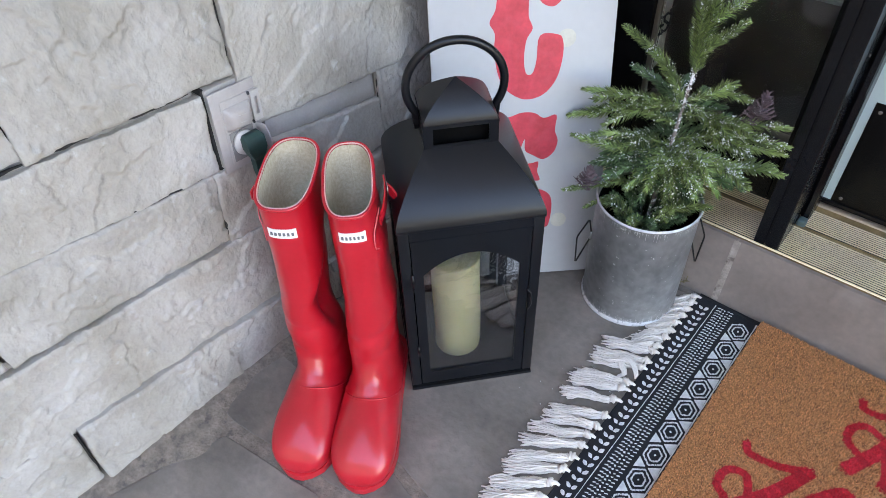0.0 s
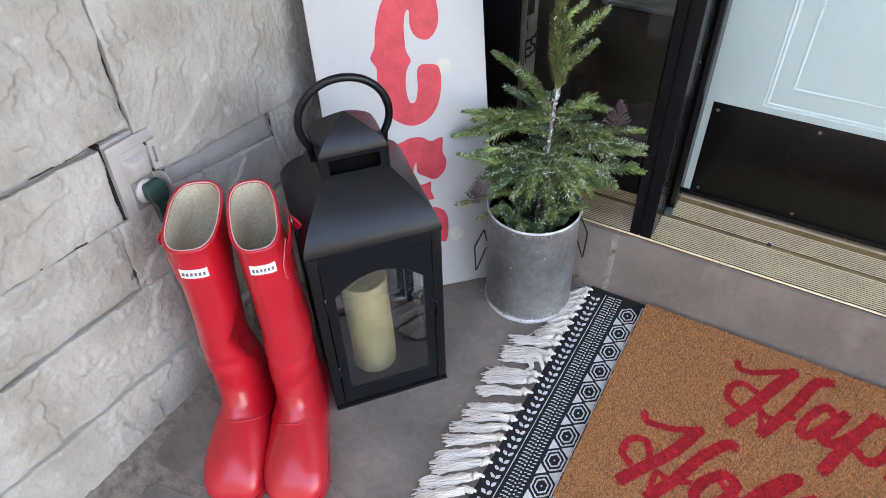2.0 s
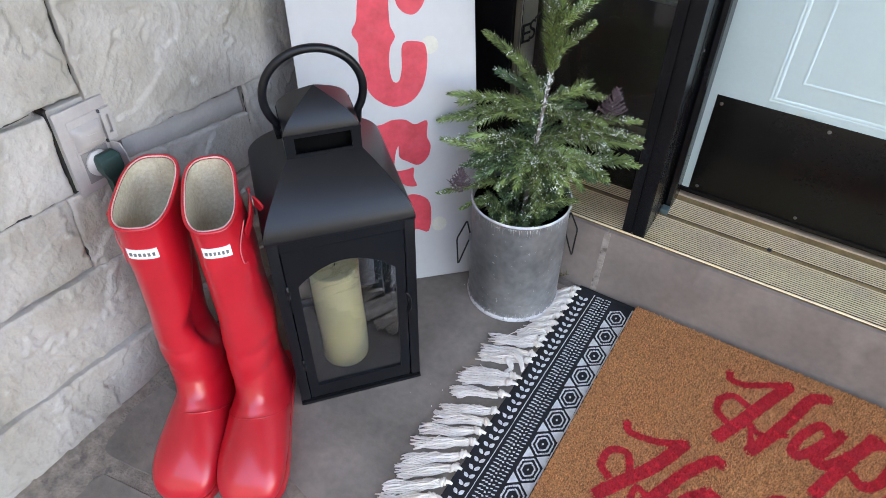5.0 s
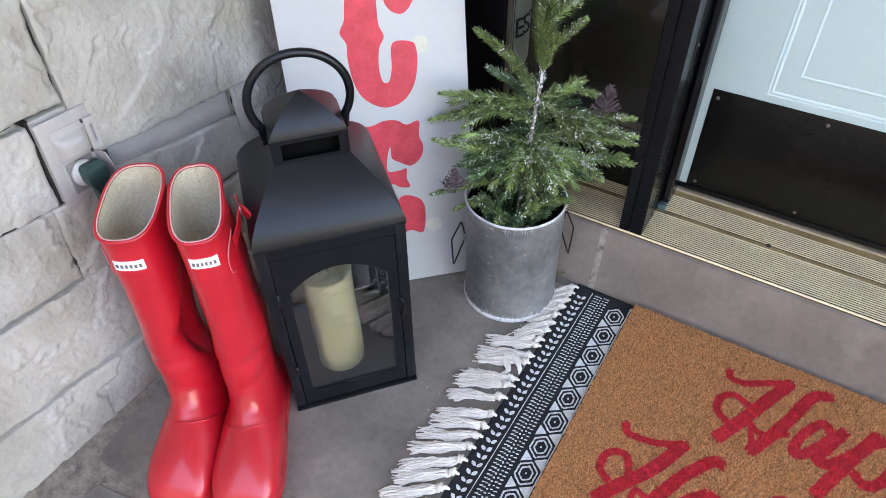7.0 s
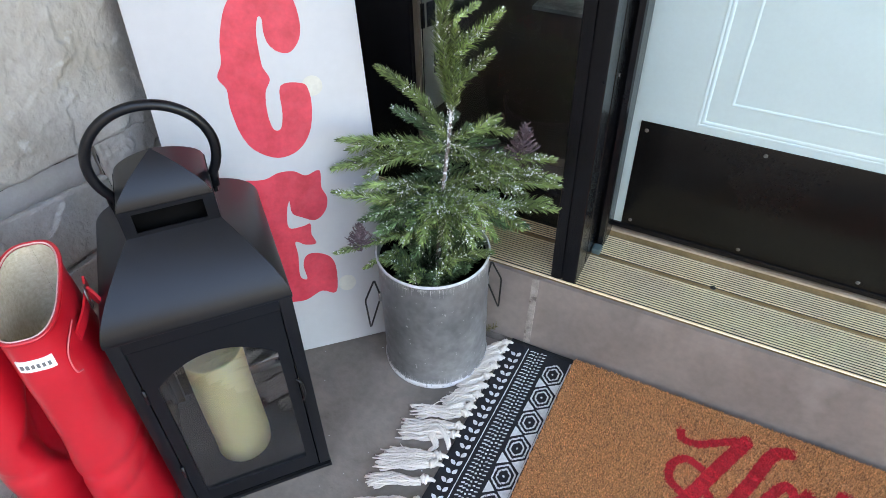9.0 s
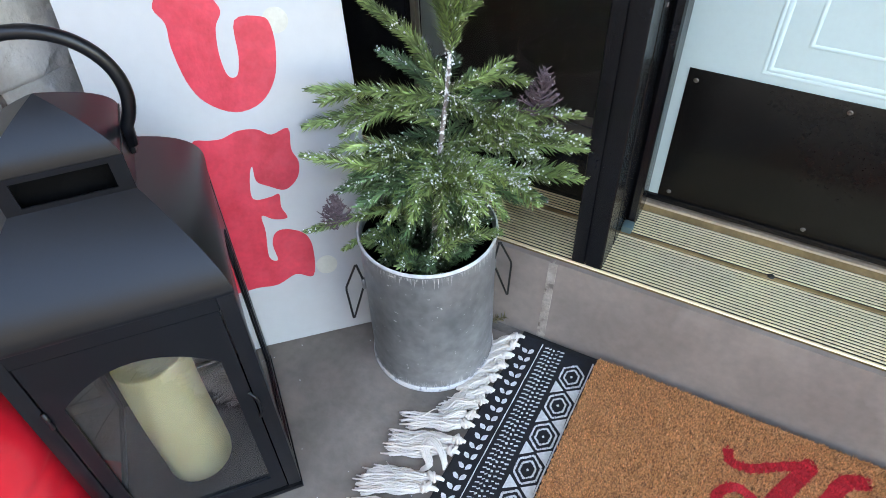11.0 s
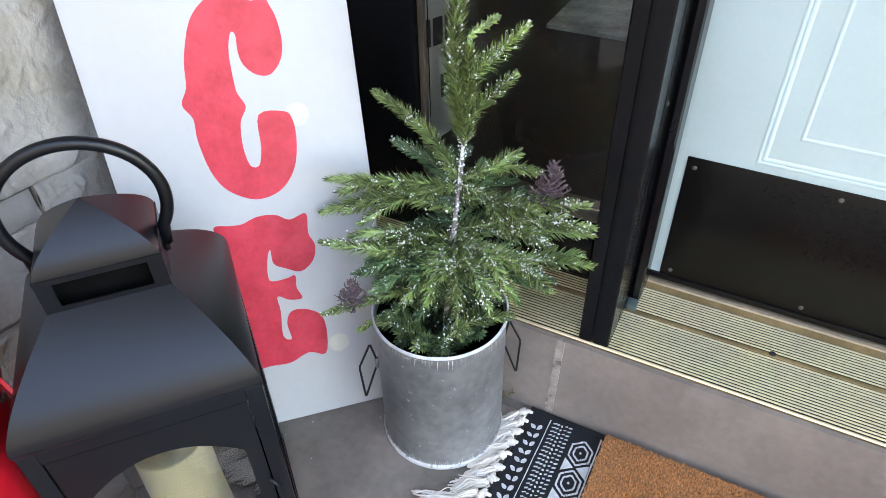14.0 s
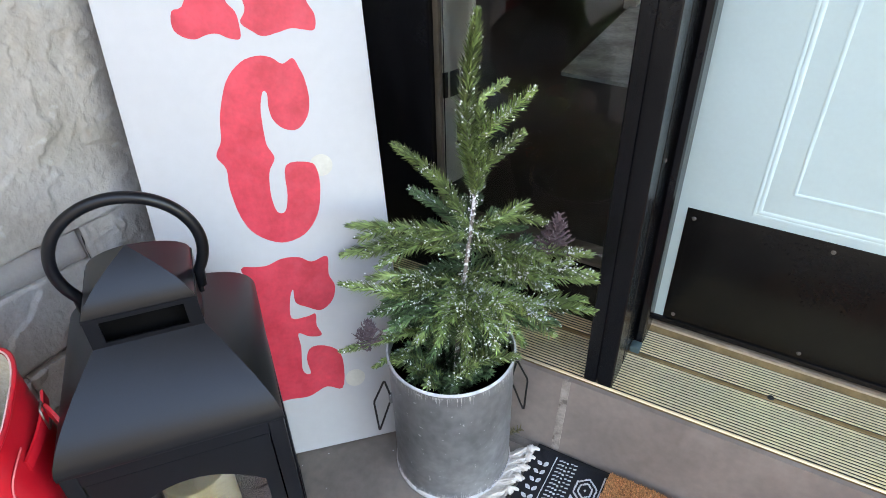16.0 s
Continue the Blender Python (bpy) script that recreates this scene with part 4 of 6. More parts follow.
for sx in (-1, 1):
    x0, x1 = sorted((sx * CW, sx * (CW - 0.0015)))
    box("chimney_side", x0, x1, -CD + SB + 0.0016, CD + SB - 0.0016, ZC0, ZC1, BLACK_METAL, lantern)
# solid black block put in for the shade behind the slots
box("chimney_shade", -CW + 0.002, CW - 0.002, -CD + SB + 0.014, CD + SB - 0.014, ZC0 - 0.004, ZC1 - 0.001, BLACK_DARK, lantern, 0.0, "black block for the shade inside the chimney")
bell("cap_sheet", CW - 0.0006, CD - 0.0002, 0.0004, 0.0004, ZC1 + 0.0005, 0.476, 1.6, SB, SB)
box("cap_eave", -CW - 0.0004, CW + 0.0004, -CD + SB - 0.0004, CD + SB + 0.0004, ZC1 - 0.0035, ZC1 + 0.0004, BLACK_METAL, lantern)
HR = 0.0605
pts = [(HR * math.sin(radians(a)), SB, 0.4650 + HR * 0.95 * math.cos(radians(a))) for a in range(-124, 125, 6)]
pts = [(-CW - 0.003, SB, 0.418)] + pts + [(CW + 0.003, SB, 0.418)]
v, f = tube(pts, 0.0053, 12)
mesh_object("handle", v, f, BLACK_METAL, True, lantern, "round bent steel carrying handle")
for sx in (-1, 1):
    box("handle_lug", min(sx * CW, sx * (CW + 0.007)), max(sx * CW, sx * (CW + 0.005)), SB - 0.0045, SB + 0.0045, 0.411, 0.423, BLACK_METAL, lantern, 0.0015)

candle = thing("pillar_candle", "ivory pillar candle rippled for slanted reflections in the glass, standing inside the lantern", "candle", pose(0.242, -0.380, 0.0121, 0, 0, 30))
verts, faces = [], []
K = 64
prof = [(0.0, 0.0), (0.0350, 0.0), (0.0360, 0.0008), (0.0362, 0.003)] + [(0.0362, 0.01 + 0.172 * i / 24) for i in range(25)] + [(0.0361, 0.1895), (0.0357, 0.1908), (0.0348, 0.1914), (0.030, 0.1912), (0.020, 0.1909), (0.0, 0.1907)]
for r, z_ in prof:
    for k in range(K):
        w = 2 * math.pi * k / K
        # ripple shaped into the wax for the slanted stripes that the glass reflects
        rip = 0.0010 * math.sin(3 * w + z_ * 26) * (1 if 0.008 < z_ < 0.186 and r > 0.035 else 0)
        top = 0.004 * math.cos(w + 0.5) * r / 0.0362 if z_ > 0.181 else 0
        verts.append(Vector(((r + rip) * math.cos(w), (r + rip) * math.sin(w), z_ + top)))
for i in range(len(prof) - 1):
    for k in range(K):
        a, b = i * K + k, i * K + (k + 1) % K
        faces.append((a, b, b + K, a + K))
mesh_object("wax", verts, faces, CANDLE, True, candle)
v, f = tube([(0, 0, 0.188), (0.001, 0, 0.1915), (0.002, 0.001, 0.1940)], 0.0009, 6)
mesh_object("wick", v, f, INK, True, candle, "black burnt wick")

# ---- boots ----
RINGS = [  # front point (u, w), back point (u, w), half width, squareness of the lower side
    (.0720, .381, -.0500, .399, .0460, 0), (.0718, .368, -.0500, .385, .0460, 0), (.0705, .345, -.0500, .358, .0455, 0), (.0660, .290, -.0500, .298, .0445, 0),
    (.0610, .235, -.0500, .240, .0430, 0), (.0565, .185, -.0495, .188, .0410, 0), (.0545, .145, -.0490, .140, .0390, 0),
    (.0590, .119, -.0515, .095, .0378, .1), (.0700, .102, -.0560, .050, .0372, .3), (.0840, .092, -.0580, .018, .0372, .6),
    (.0990, .086, -.0300, .012, .0382, .9), (.1160, .081, .020, .011, .0400, 1), (.1370, .0755, .080, .010, .0430, 1), (.1600, .070, .130, .010, .0452, 1),
    (.1820, .062, .168, .010, .0445, 1), (.2000, .052, .194, .010, .0395, 1), (.2115, .040, .208, .011, .0310, 1), (.2175, .028, .2160, .013, .0190, 1), (.2190, .021, .2185, .016, .006, 1)]


# the foot is a little shorter than the last it was drawn on
RINGS = [(0.1 + (a - 0.1) * 0.95 if a > 0.1 else a, b, 0.1 + (c - 0.1) * 0.95 if c > 0.1 else c, d, e, g) for a, b, c, d, e, g in RINGS]
# the shaft slants back from the instep to the rim: forward shift and slimming, ring by ring
SLANT = (0, 0, 0.002, 0.009, 0.017, 0.024, 0.028, 0.026, 0.022, 0.016, 0.009)
RINGS = [(a + SLANT[k], b, c + SLANT[k], d, e * (1 - 3.2 * SLANT[k]), g) if k < len(SLANT) else (a, b, c, d, e, g) for k, (a, b, c, d, e, g) in enumerate(RINGS)]


def shaft_shift(zz):
    """How far forward the shaft's axis stands at a height."""
    return 0.026 * sstep(0.345, 0.15, zz)


def catmull(rows, n):
    pts = [rows[0]] + list(rows) + [rows[-1]]
    out = []
    for i in range(n):
        s = i / (n - 1) * (len(rows) - 1)
        k = min(int(s), len(rows) - 2)
        t = s - k
        out.append([0.5 * (2 * b + (c - a) * t + (2 * a - 5 * b + 4 * c - d) * t * t + (3 * b - a - 3 * c + d) * t ** 3) for a, b, c, d in zip(*pts[k:k + 4])])
    return out


def boot_ring(row, grow=0.0, K=44):
    fu, fw, bu, bw, hw, sq = row
    c = Vector(((fu + bu) / 2, 0, (fw + bw) / 2))
    ax = Vector((fu - bu, 0, fw - bw)) / 2
    L = ax.length
    ax.normalize()
    out = []
    for k in range(K):
        w = 2 * math.pi * k / K
        cu, sv = math.cos(w), math.sin(w)
        e = 2 / (2 + (1.6 * max(0, min(1, sq)) if cu < 0 and sq > 0.05 else 0.7 * sstep(0.2, 0.34, fw) + 0.2))
        pu = math.copysign(abs(cu) ** e, cu) * (L + grow)
        pv = math.copysign(abs(sv) ** e, sv) * (max(hw, 0.002) + grow)
        out.append(c + ax * pu + Vector((0, pv, 0)))
    return out


def make_boot(m, mirror, dent, slim, bow, rim, swell, stand):
    """rim: front and back shift, width factor, side shift and twist of the opening, fading out down the shaft.
    swell: how far the outer side bulges; stand: how far the strap stands off."""
    s = -1 if mirror else 1

    def lean(p):
        """Turns a point of the shaft with the twisted opening."""
        g = sstep(0.16, 0.36, p.z)
        q = p - Vector((0.011, 0, 0))
        q.rotate(Matrix.Rotation(rim[4] * g, 3, "Z"))
        return q + Vector((0.011, rim[3] * g, 0))

    boot = thing("rain_boot", "tall glossy red rubber rain boot with white front label", "boot", m, "pair of red rain boots")
    rows = catmull([(*r[:4], r[4] * (1 - (1 - slim) * sstep(0.12, 0.25, r[1])), r[5]) for r in RINGS], 110)
    for r in rows:
        g = sstep(0.20, 0.36, r[1])
        r[0], r[2], r[4] = r[0] + rim[0] * g, r[2] + rim[1] * g, r[4] * (1 + (rim[2] - 1) * g)
    K = 72
    verts, faces = [], []
    for i, row in enumerate(rows):
        for p in boot_ring(row, 0, K):
            # ankle creases and a soft dent on the shin
            n1 = noise.noise(Vector((p.x * 14, p.y * 14, p.z * 22 + dent * 5)))
            fold = math.exp(-((p.z - 0.165 - 0.30 * p.y) / 0.007) ** 2) * sstep(0.0, 0.05, p.x + 0.02)
            fold2 = math.exp(-((p.z - 0.118 - 0.5 * p.y) / 0.008) ** 2) * sstep(0.0, 0.05, p.x)
            cx = 0.004 + shaft_shift(p.z)
            # a deep fold: from the calf's inner side down to the shin and back again at the ankle
            ang = math.atan2(-p.y, p.x - cx)
            if p.z > 0.205:
                crease = 0.30 + 1.15 * (p.z - 0.205) / 0.115
            else:
                crease = 0.30 + 0.9 * (0.205 - p.z) / 0.07
            dnt = dent * sstep(crease - 0.06, crease + 0.42, ang) * sstep(3.0, 2.1, ang) * sstep(0.335, 0.27, p.z) * sstep(0.115, 0.165, p.z)
            c = Vector((cx, 0, p.z)) if p.z > 0.12 else Vector((p.x, 0, 0.05))
            d = (p - c).normalized()
            lo = sstep(0.385, 0.33, p.z) * sstep(0.03, 0.09, p.z)
            p = p - d * ((fold * 0.0030 + fold2 * 0.002) * lo + dnt * 0.021) + d * n1 * 0.0016 * lo
            p.y += swell * sstep(0.0, 1.0, p.y / 0.030) * sstep(0.385, 0.30, p.z) * sstep(0.13, 0.21, p.z)
            p.y = p.y * s + bow * math.exp(-((p.z - 0.165) / 0.085) ** 2)
            verts.append(lean(p))
    n = len(rows)
    for i in range(n - 1):
        for k in range(K):
            a, b = i * K + k, i * K + (k + 1) % K
            faces.append((a, b, b + K, a + K))
    faces.append(tuple(range((n - 1) * K, n * K)))
    mesh_object("upper", verts, faces, RUBBER_RED, True, boot)
    # rolled rim and pale edge
    top = [lean(Vector((p.x, p.y * s, p.z))) for p in boot_ring(rows[0], 0.0006, K)]
    v, f = tube(top, 0.0022, 8, closed=True)
    mesh_object("rim", v, f, RUBBER_RED, True, boot)
    top = [lean(Vector((p.x, p.y * s, p.z + 0.0012))) for p in boot_ring(rows[0], -0.0016, K)]
    v, f = tube(top, 0.0009, 6, closed=True)
    mesh_object("rim_edge", v, f, RIM_TRIM, True, boot, "pale pink cut rim edge")
    # lining, a closed sock inside
    verts, faces = [], []
    inner = [r for r in rows if r[3] > (0.235 if dent > 0.5 else 0.10)]
    for row in inner:
        for p in boot_ring(row, -0.0028 - (0.30 if dent > 0.5 else 0.04) * max(0, 0.335 - row[3]), K):
            verts.append(lean(Vector((p.x, p.y * s, p.z))))
    for i in range(len(inner) - 1):
        for k in range(K):
            a, b = i * K + k, i * K + (k + 1) % K
            faces.append((a, a + K, b + K, b))
    faces.append(tuple(range((len(inner) - 1) * K, len(inner) * K)))
    lining = mesh_object("lining", verts, faces, LINING, True, boot, "cream knitted boot lining")
    # stitched seam down the back of the lining
    back = [boot_ring(row, -0.0031, K)[K // 2] for row in inner if row[3] > 0.24]
    v, f = tube([lean(Vector((p.x, p.y * s, p.z))) for p in back], 0.0006, 6)
    mesh_object("lining_seam", v, f, LINING, True, lining)
    # sole: outline from the foot's widths
    mids = [(-.060, .004), (-.056, .020), (-.046, .030), (-.025, .0355), (.01, .0368), (.05, .0378), (.09, .0405), (.13, .0438), (.16, .0450), (.185, .0418), (.205, .0325), (.217, .0185), (.2225, .006)]
    mids = [(0.1 + (u - 0.1) * 0.95 if u > 0.1 else u, w) for u, w in mids]
    outline = [(u, w) for u, w in mids] + [(u, -w) for u, w in mids[::-1]]
    bm = bmesh.new()
    prism(bm, [(u, w * s, 0.0002) for u, w in outline], (0, 0, 0.0128))
    part("sole", bm, RUBBER_SOLE, boot, "red rubber lug sole", smooth=False)
    # foxing band round the toe and a raised vamp seam
    band = [(u - 0.0065 * sstep(0.15, 0.21, u), max(w - 0.0016, 0.003)) for u, w in mids if u > 0.06]
    band = smooth_path([(u, w * s, 0.019) for u, w in band] + [(u, -w * s, 0.019) for u, w in band[::-1]], 60)
    v, f = tube(band, 0.0026, 10)
    v = [Vector((p.x, p.y, 0.0165 + (p.z - 0.019) * 4.4)) for p in v]
    mesh_object("toe_bumper", v, f, RUBBER_RED, True, boot, "red toe bumper strip")
    # thin dark tube that draws the groove's shade round the toe
    groove = [(u - 0.0090 * sstep(0.15, 0.21, u), max(w - 0.0004, 0.003)) for u, w in mids if u > 0.05]
    groove = smooth_path([(u, w * s, 0.0285 + 0.004 * sstep(0.12, 0.2, u)) for u, w in groove] + [(u, -w * s, 0.0285 + 0.004 * sstep(0.12, 0.2, u)) for u, w in groove[::-1]], 70)
    v, f = tube(groove, 0.0010, 6)
    mesh_object("toe_groove", v, f, DARK_RED, True, boot, "dark red line for the shade in the toe groove")
    for t, r in ((0.615, 0.0012),):
        row = rows[int(t * (n - 1))]
        pts = [Vector((p.x, p.y * s, p.z)) for p in boot_ring(row, 0.0001, K)]
        half = [pts[k % K] for k in range(-K // 4, K // 4 + 1)]
        v, f = tube(half, r, 6)
        mesh_object("vamp_seam", v, f, RUBBER_RED, True, boot)
    # front label: a small curved plate with a frame and bars of lettering
    def shaft_point(ang, zz, grow):
        i = max(k for k in range(n - 1) if rows[k][1] >= zz)
        t = (rows[i][1] - zz) / (rows[i][1] - rows[i + 1][1])
        fu, fw, bu, bw, hw, sq = [p + (q - p) * t for p, q in zip(rows[i], rows[i + 1])]
        c = Vector(((fu + bu) / 2, 0, (fw + bw) / 2))
        ax = Vector((fu - bu, 0, fw - bw)) / 2
        L = ax.length
        ax.normalize()
        e = 2 / (2.2 + 0.7 * sstep(0.2, 0.34, fw))
        cu, sv = math.cos(ang), math.sin(ang)
        grow += swell * max(0, sv) * sstep(0.385, 0.30, zz) * 0.8
        return lean(c + ax * (math.copysign(abs(cu) ** e, cu) * (L + grow)) + Vector((0, math.copysign(abs(sv) ** e, sv) * (hw + grow) * s, 0)))

    def curved_patch(name, a0, a1, z0, z1, g0, g1, mat, lab):
        vv, ff = [], []
        q = 10
        for g in (g0, g1):
            for i in range(q + 1):
                for zz in (z0, z1):
                    vv.append(shaft_point(a0 + (a1 - a0) * i / q, zz, g))
        o = 2 * (q + 1)
        for i in range(q):
            k = 2 * i
            ff += [(o + k, o + k + 2, o + k + 3, o + k + 1), (k, k + 2, o + k + 2, o + k), (k + 1, o + k + 1, o + k + 3, k + 3)]
        ff += [(0, o, o + 1, 1), (2 * q, 2 * q + 1, o + 2 * q + 1, o + 2 * q)]
        return mesh_object(name, vv, ff, mat, False, boot, lab)

    lz = -0.006 if mirror else 0.0
    curved_patch("label", -0.40, 0.40, 0.3435 + lz, 0.3575 + lz, -0.0006, 0.0010, LABEL_WHITE, "white rubber label")
    for i in range(6):
        a0, a1 = (math.copysign(math.asin(abs(v_) ** 1.45), v_) for v_ in (-0.38 + 0.76 * i / 5 - 0.040, -0.38 + 0.76 * i / 5 + 0.040))
        curved_patch("label_mark", a0, a1, 0.3484 + lz, 0.3525 + lz, 0.0006, 0.0020, LABEL_GREY, "grey bar of lettering")
    # adjustable strap at the outer side: a flap that stands off the shaft, with a pale moulded edge
    vv, ff = [], []
    Q = 14
    for i in range(Q + 1):
        f_ = i / Q
        a = 1.25 + 0.62 * f_
        g = 0.0006 + stand * math.sin(0.5 * math.pi * min(1, f_ * 1.25)) ** 1.6
        z0, z1 = 0.337 + 0.009 * f_, 0.347 + 0.010 * f_
        for zz, gg in ((z0, g), (z0, g + 0.0022), (z1, g + 0.0022), (z1, g)):
            vv.append(shaft_point(a, zz, gg))
    for i in range(Q):
        for k in range(4):
            a, b = 4 * i + k, 4 * i + (k + 1) % 4
            ff.append((a, b, b + 4, a + 4))
    ff += [(0, 1, 2, 3), tuple(4 * Q + k for k in (3, 2, 1, 0))]
    strap = mesh_object("strap", vv, ff, RUBBER_RED, False, boot, "red rubber side strap")
    edge = smooth_path([shaft_point(1.30, 0.360, 0.0035), shaft_point(0.95, 0.354, 0.0022), shaft_point(0.78, 0.345, 0.0012), shaft_point(0.72, 0.334, 0.0012), shaft_point(0.76, 0.322, 0.0012), shaft_point(0.92, 0.318, 0.0012)], 24)
    v, f = tube(edge, 0.0009, 6)
    mesh_object("strap_edge", v, f, STRAP_EDGE, True, strap, "pale red moulded strap edge")
    c0 = shaft_point(1.62, 0.351, stand + 0.0035)
    out = shaft_point(1.62, 0.351, 0.03) - shaft_point(1.62, 0.351, 0.0)
    out.normalize()
    fwd = out.cross(Vector((0, 0, 1)))
    ring = [c0 + fwd * 0.0055 * a + Vector((0, 0, 0.0115 * b)) for a, b in ((-1, -1), (0, -1.05), (1, -1), (1.05, 0), (1, 1), (0, 1.05), (-1, 1), (-1.05, 0))]
    v, f = tube(ring, 0.0011, 6, closed=True)
    mesh_object("buckle", v, f, STEEL, True, strap, "small steel buckle")
    # the strap's free end, pulled through the buckle and standing off
    vv, ff = [], []
    side = 1 if fwd.x > 0 else -1
    for i in range(6):
        f_ = i / 5
        c = c0 + out * (0.001 + 0.010 * f_) + fwd * side * 0.016 * (f_ - 0.4) + Vector((0, 0, -0.008 * f_ * f_))
        for d, zz in ((-0.0013, -0.0075), (0.0013, -0.0075), (0.0013, 0.0075), (-0.0013, 0.0075)):
            vv.append(c + (out - fwd * side * 0.5) * d + Vector((0, 0, zz * (1 - 0.25 * f_ ** 3))))
    for i in range(5):
        for k in range(4):
            a, b = 4 * i + k, 4 * i + (k + 1) % 4
            ff.append((a, b, b + 4, a + 4))
    ff += [(0, 1, 2, 3), (23, 22, 21, 20)]
    mesh_object("strap_end", vv, ff, RUBBER_RED, False, strap)
    return boot


BD = math.atan2(-0.85, 0.52)
make_boot(Matrix.Translation((0.1105, -0.5245, 0.0)) @ Matrix.Rotation(BD, 4, "Z"), True, 1.0, 0.83, -0.011, (0.004, 0.008, 0.877, -0.0046, 0.06), 0.0, 0.006)
make_boot(Matrix.Translation((0.181, -0.491, 0.0)) @ Matrix.Rotation(BD + 0.06, 4, "Z"), False, 0.08, 0.70, 0.0, (0.0, 0.0, 0.925, -0.0057, 0.19), 0.008, 0.009)

# ---- bucket and fir ----
PC = Vector((0.4030, -0.1050, 0))
PR, PH = 0.0785, 0.2135
bucket = thing("metal_bucket", "galvanised metal bucket with whitewashed rim and wire handles", "bucket", Matrix.Translation(PC))
prof = [(0.0, 0.004), (PR - 0.004, 0.004), (PR - 0.001, 0.001), (PR + 0.0012, 0.001), (PR + 0.0018, 0.0035), (PR + 0.0012, 0.007), (PR, 0.009)] + [(PR, 0.009 + (PH - 0.014) * i / 12) for i in range(1, 13)] + [(PR + 0.0016, PH - 0.004), (PR + 0.0020, PH - 0.001), (PR + 0.0008, PH + 0.001), (PR - 0.0012, PH - 0.0005), (PR - 0.0022, PH - 0.006), (PR - 0.0022, 0.02), (0.0, 0.02)]
v, f = lathe(prof, 72)
body = mesh_object("body", v, f, GALV, True, bucket)
# black sheet put inside the bucket in place of the shade there
v, f = lathe([(PR - 0.0026, PH - 0.012), (PR - 0.0030, 0.10), (0.0, 0.10)], 48)
mesh_object("shade_sheet", v, f, BLACK_DARK, True, bucket, "black sheet for the shade inside the bucket")
# whitewash: ragged drips from the rim and up from the foot
random.seed(11)
verts, faces = [], []


def drips(z0, up, n, lo, hi):
    for k in range(n):
        a = 2 * math.pi * (k + random.uniform(-0.3, 0.3)) / n
        wd = random.uniform(0.35, 0.8) * 2 * math.pi / n
        ln = lo + (hi - lo) * random.random() ** 2.5
        r = PR + 0.0004
        b = len(verts)
        for t, ww in ((0, 1.0), (0.35, 0.8), (0.7, 0.45), (1.0, 0.12)):
            for sg in (-0.5, 0.5):
                w = a + sg * wd * ww
                verts.append(Vector((r * math.cos(w), r * math.sin(w), z0 + up * ln * t)))
        for i in range(3):
            faces.append((b + 2 * i, b + 2 * i + 1, b + 2 * i + 3, b + 2 * i + 2))


drips(PH - 0.0026, -1, 420, 0.003, 0.019)
drips(0.0070, 1, 620, 0.003, 0.015)
drips(0.0035, 1, 400, 0.003, 0.007)
mesh_object("whitewash", verts, faces, WHITEWASH, False, bucket, "white paint drips along the edges")["kind"] = "stuff"
for k in range(2):
    v, f = lathe([(PR + 0.0021, PH - 0.0020), (PR + 0.0024, PH - 0.0005), (PR + 0.0014, PH + 0.0012), (PR - 0.0002, PH + 0.0014)] if k == 0 else [(PR + 0.0006, 0.0088), (PR + 0.0017, 0.0070), (PR + 0.0023, 0.0035), (PR + 0.0018, 0.0008)], 72)
    mesh_object("white_rim" if k == 0 else "white_foot", v, f, FROSTY_RIM if k == 0 else WHITEWASH, True, bucket, "worn whitewashed edge")
HA = radians(219)
for k, a in enumerate((HA, HA + math.pi)):
    rad, tan = Vector((math.cos(a), math.sin(a), 0)), Vector((-math.sin(a), math.cos(a), 0))
    o = rad * (PR + 0.002)
    z0 = 0.138
    # a flat diamond of wire standing off the wall, held by a riveted lug
    corners = [o - rad * 0.001 + Vector((0, 0, z0 - 0.002)), o + rad * 0.006 + tan * 0.001 + Vector((0, 0, z0 + 0.033)), o + rad * 0.022 + Vector((0, 0, z0 - 0.006)), o + rad * 0.019 - tan * 0.001 + Vector((0, 0, z0 - 0.066))]
    loop = []
    for p_, q_ in zip(corners, corners[1:] + corners[:1]):
        loop += [p_.lerp(q_, f_) for f_ in (0.06, 0.35, 0.65, 0.94)]
    v, f = tube(loop, 0.0014, 7, closed=True)
    mesh_object("wire_handle", v, f, WIRE, True, bucket, "bent dark wire handle")
    v, f = tube([o + Vector((0, 0, z0 - 0.010)), o + Vector((0, 0, z0 + 0.006))], 0.0026, 8)
    mesh_object("handle_lug", v, f, GALV, True, bucket)

fir = thing("artificial_fir", "small green artificial fir dusted with fake snow, standing in the bucket", "christmas tree", Matrix.Translation((0, 0, 0.021)))
ZB = Vector((0, 0, -0.021))
TRUNK = smooth_path([(0.404, -0.102, 0.021), (0.404, -0.094, 0.16), (0.404, -0.080, 0.26), (0.402, -0.064, 0.305), (0.398, -0.042, 0.350), (0.397, -0.033, 0.385), (0.398, -0.0325, 0.400)], 80)


def trunk_at(zz):
    return min(TRUNK, key=lambda p: abs(p.z - zz)).copy()


v, f = tube([p + ZB + Vector((random.uniform(-1, 1), random.uniform(-1, 1), 0)) * 0.0006 for p in TRUNK], [0.0042 - 0.0025 * i / 79 for i in range(80)], 9)
mesh_object("trunk", v, f, STEM, True, fir, "thin stem crusted with fake snow")
frost_v, frost_f = [], []


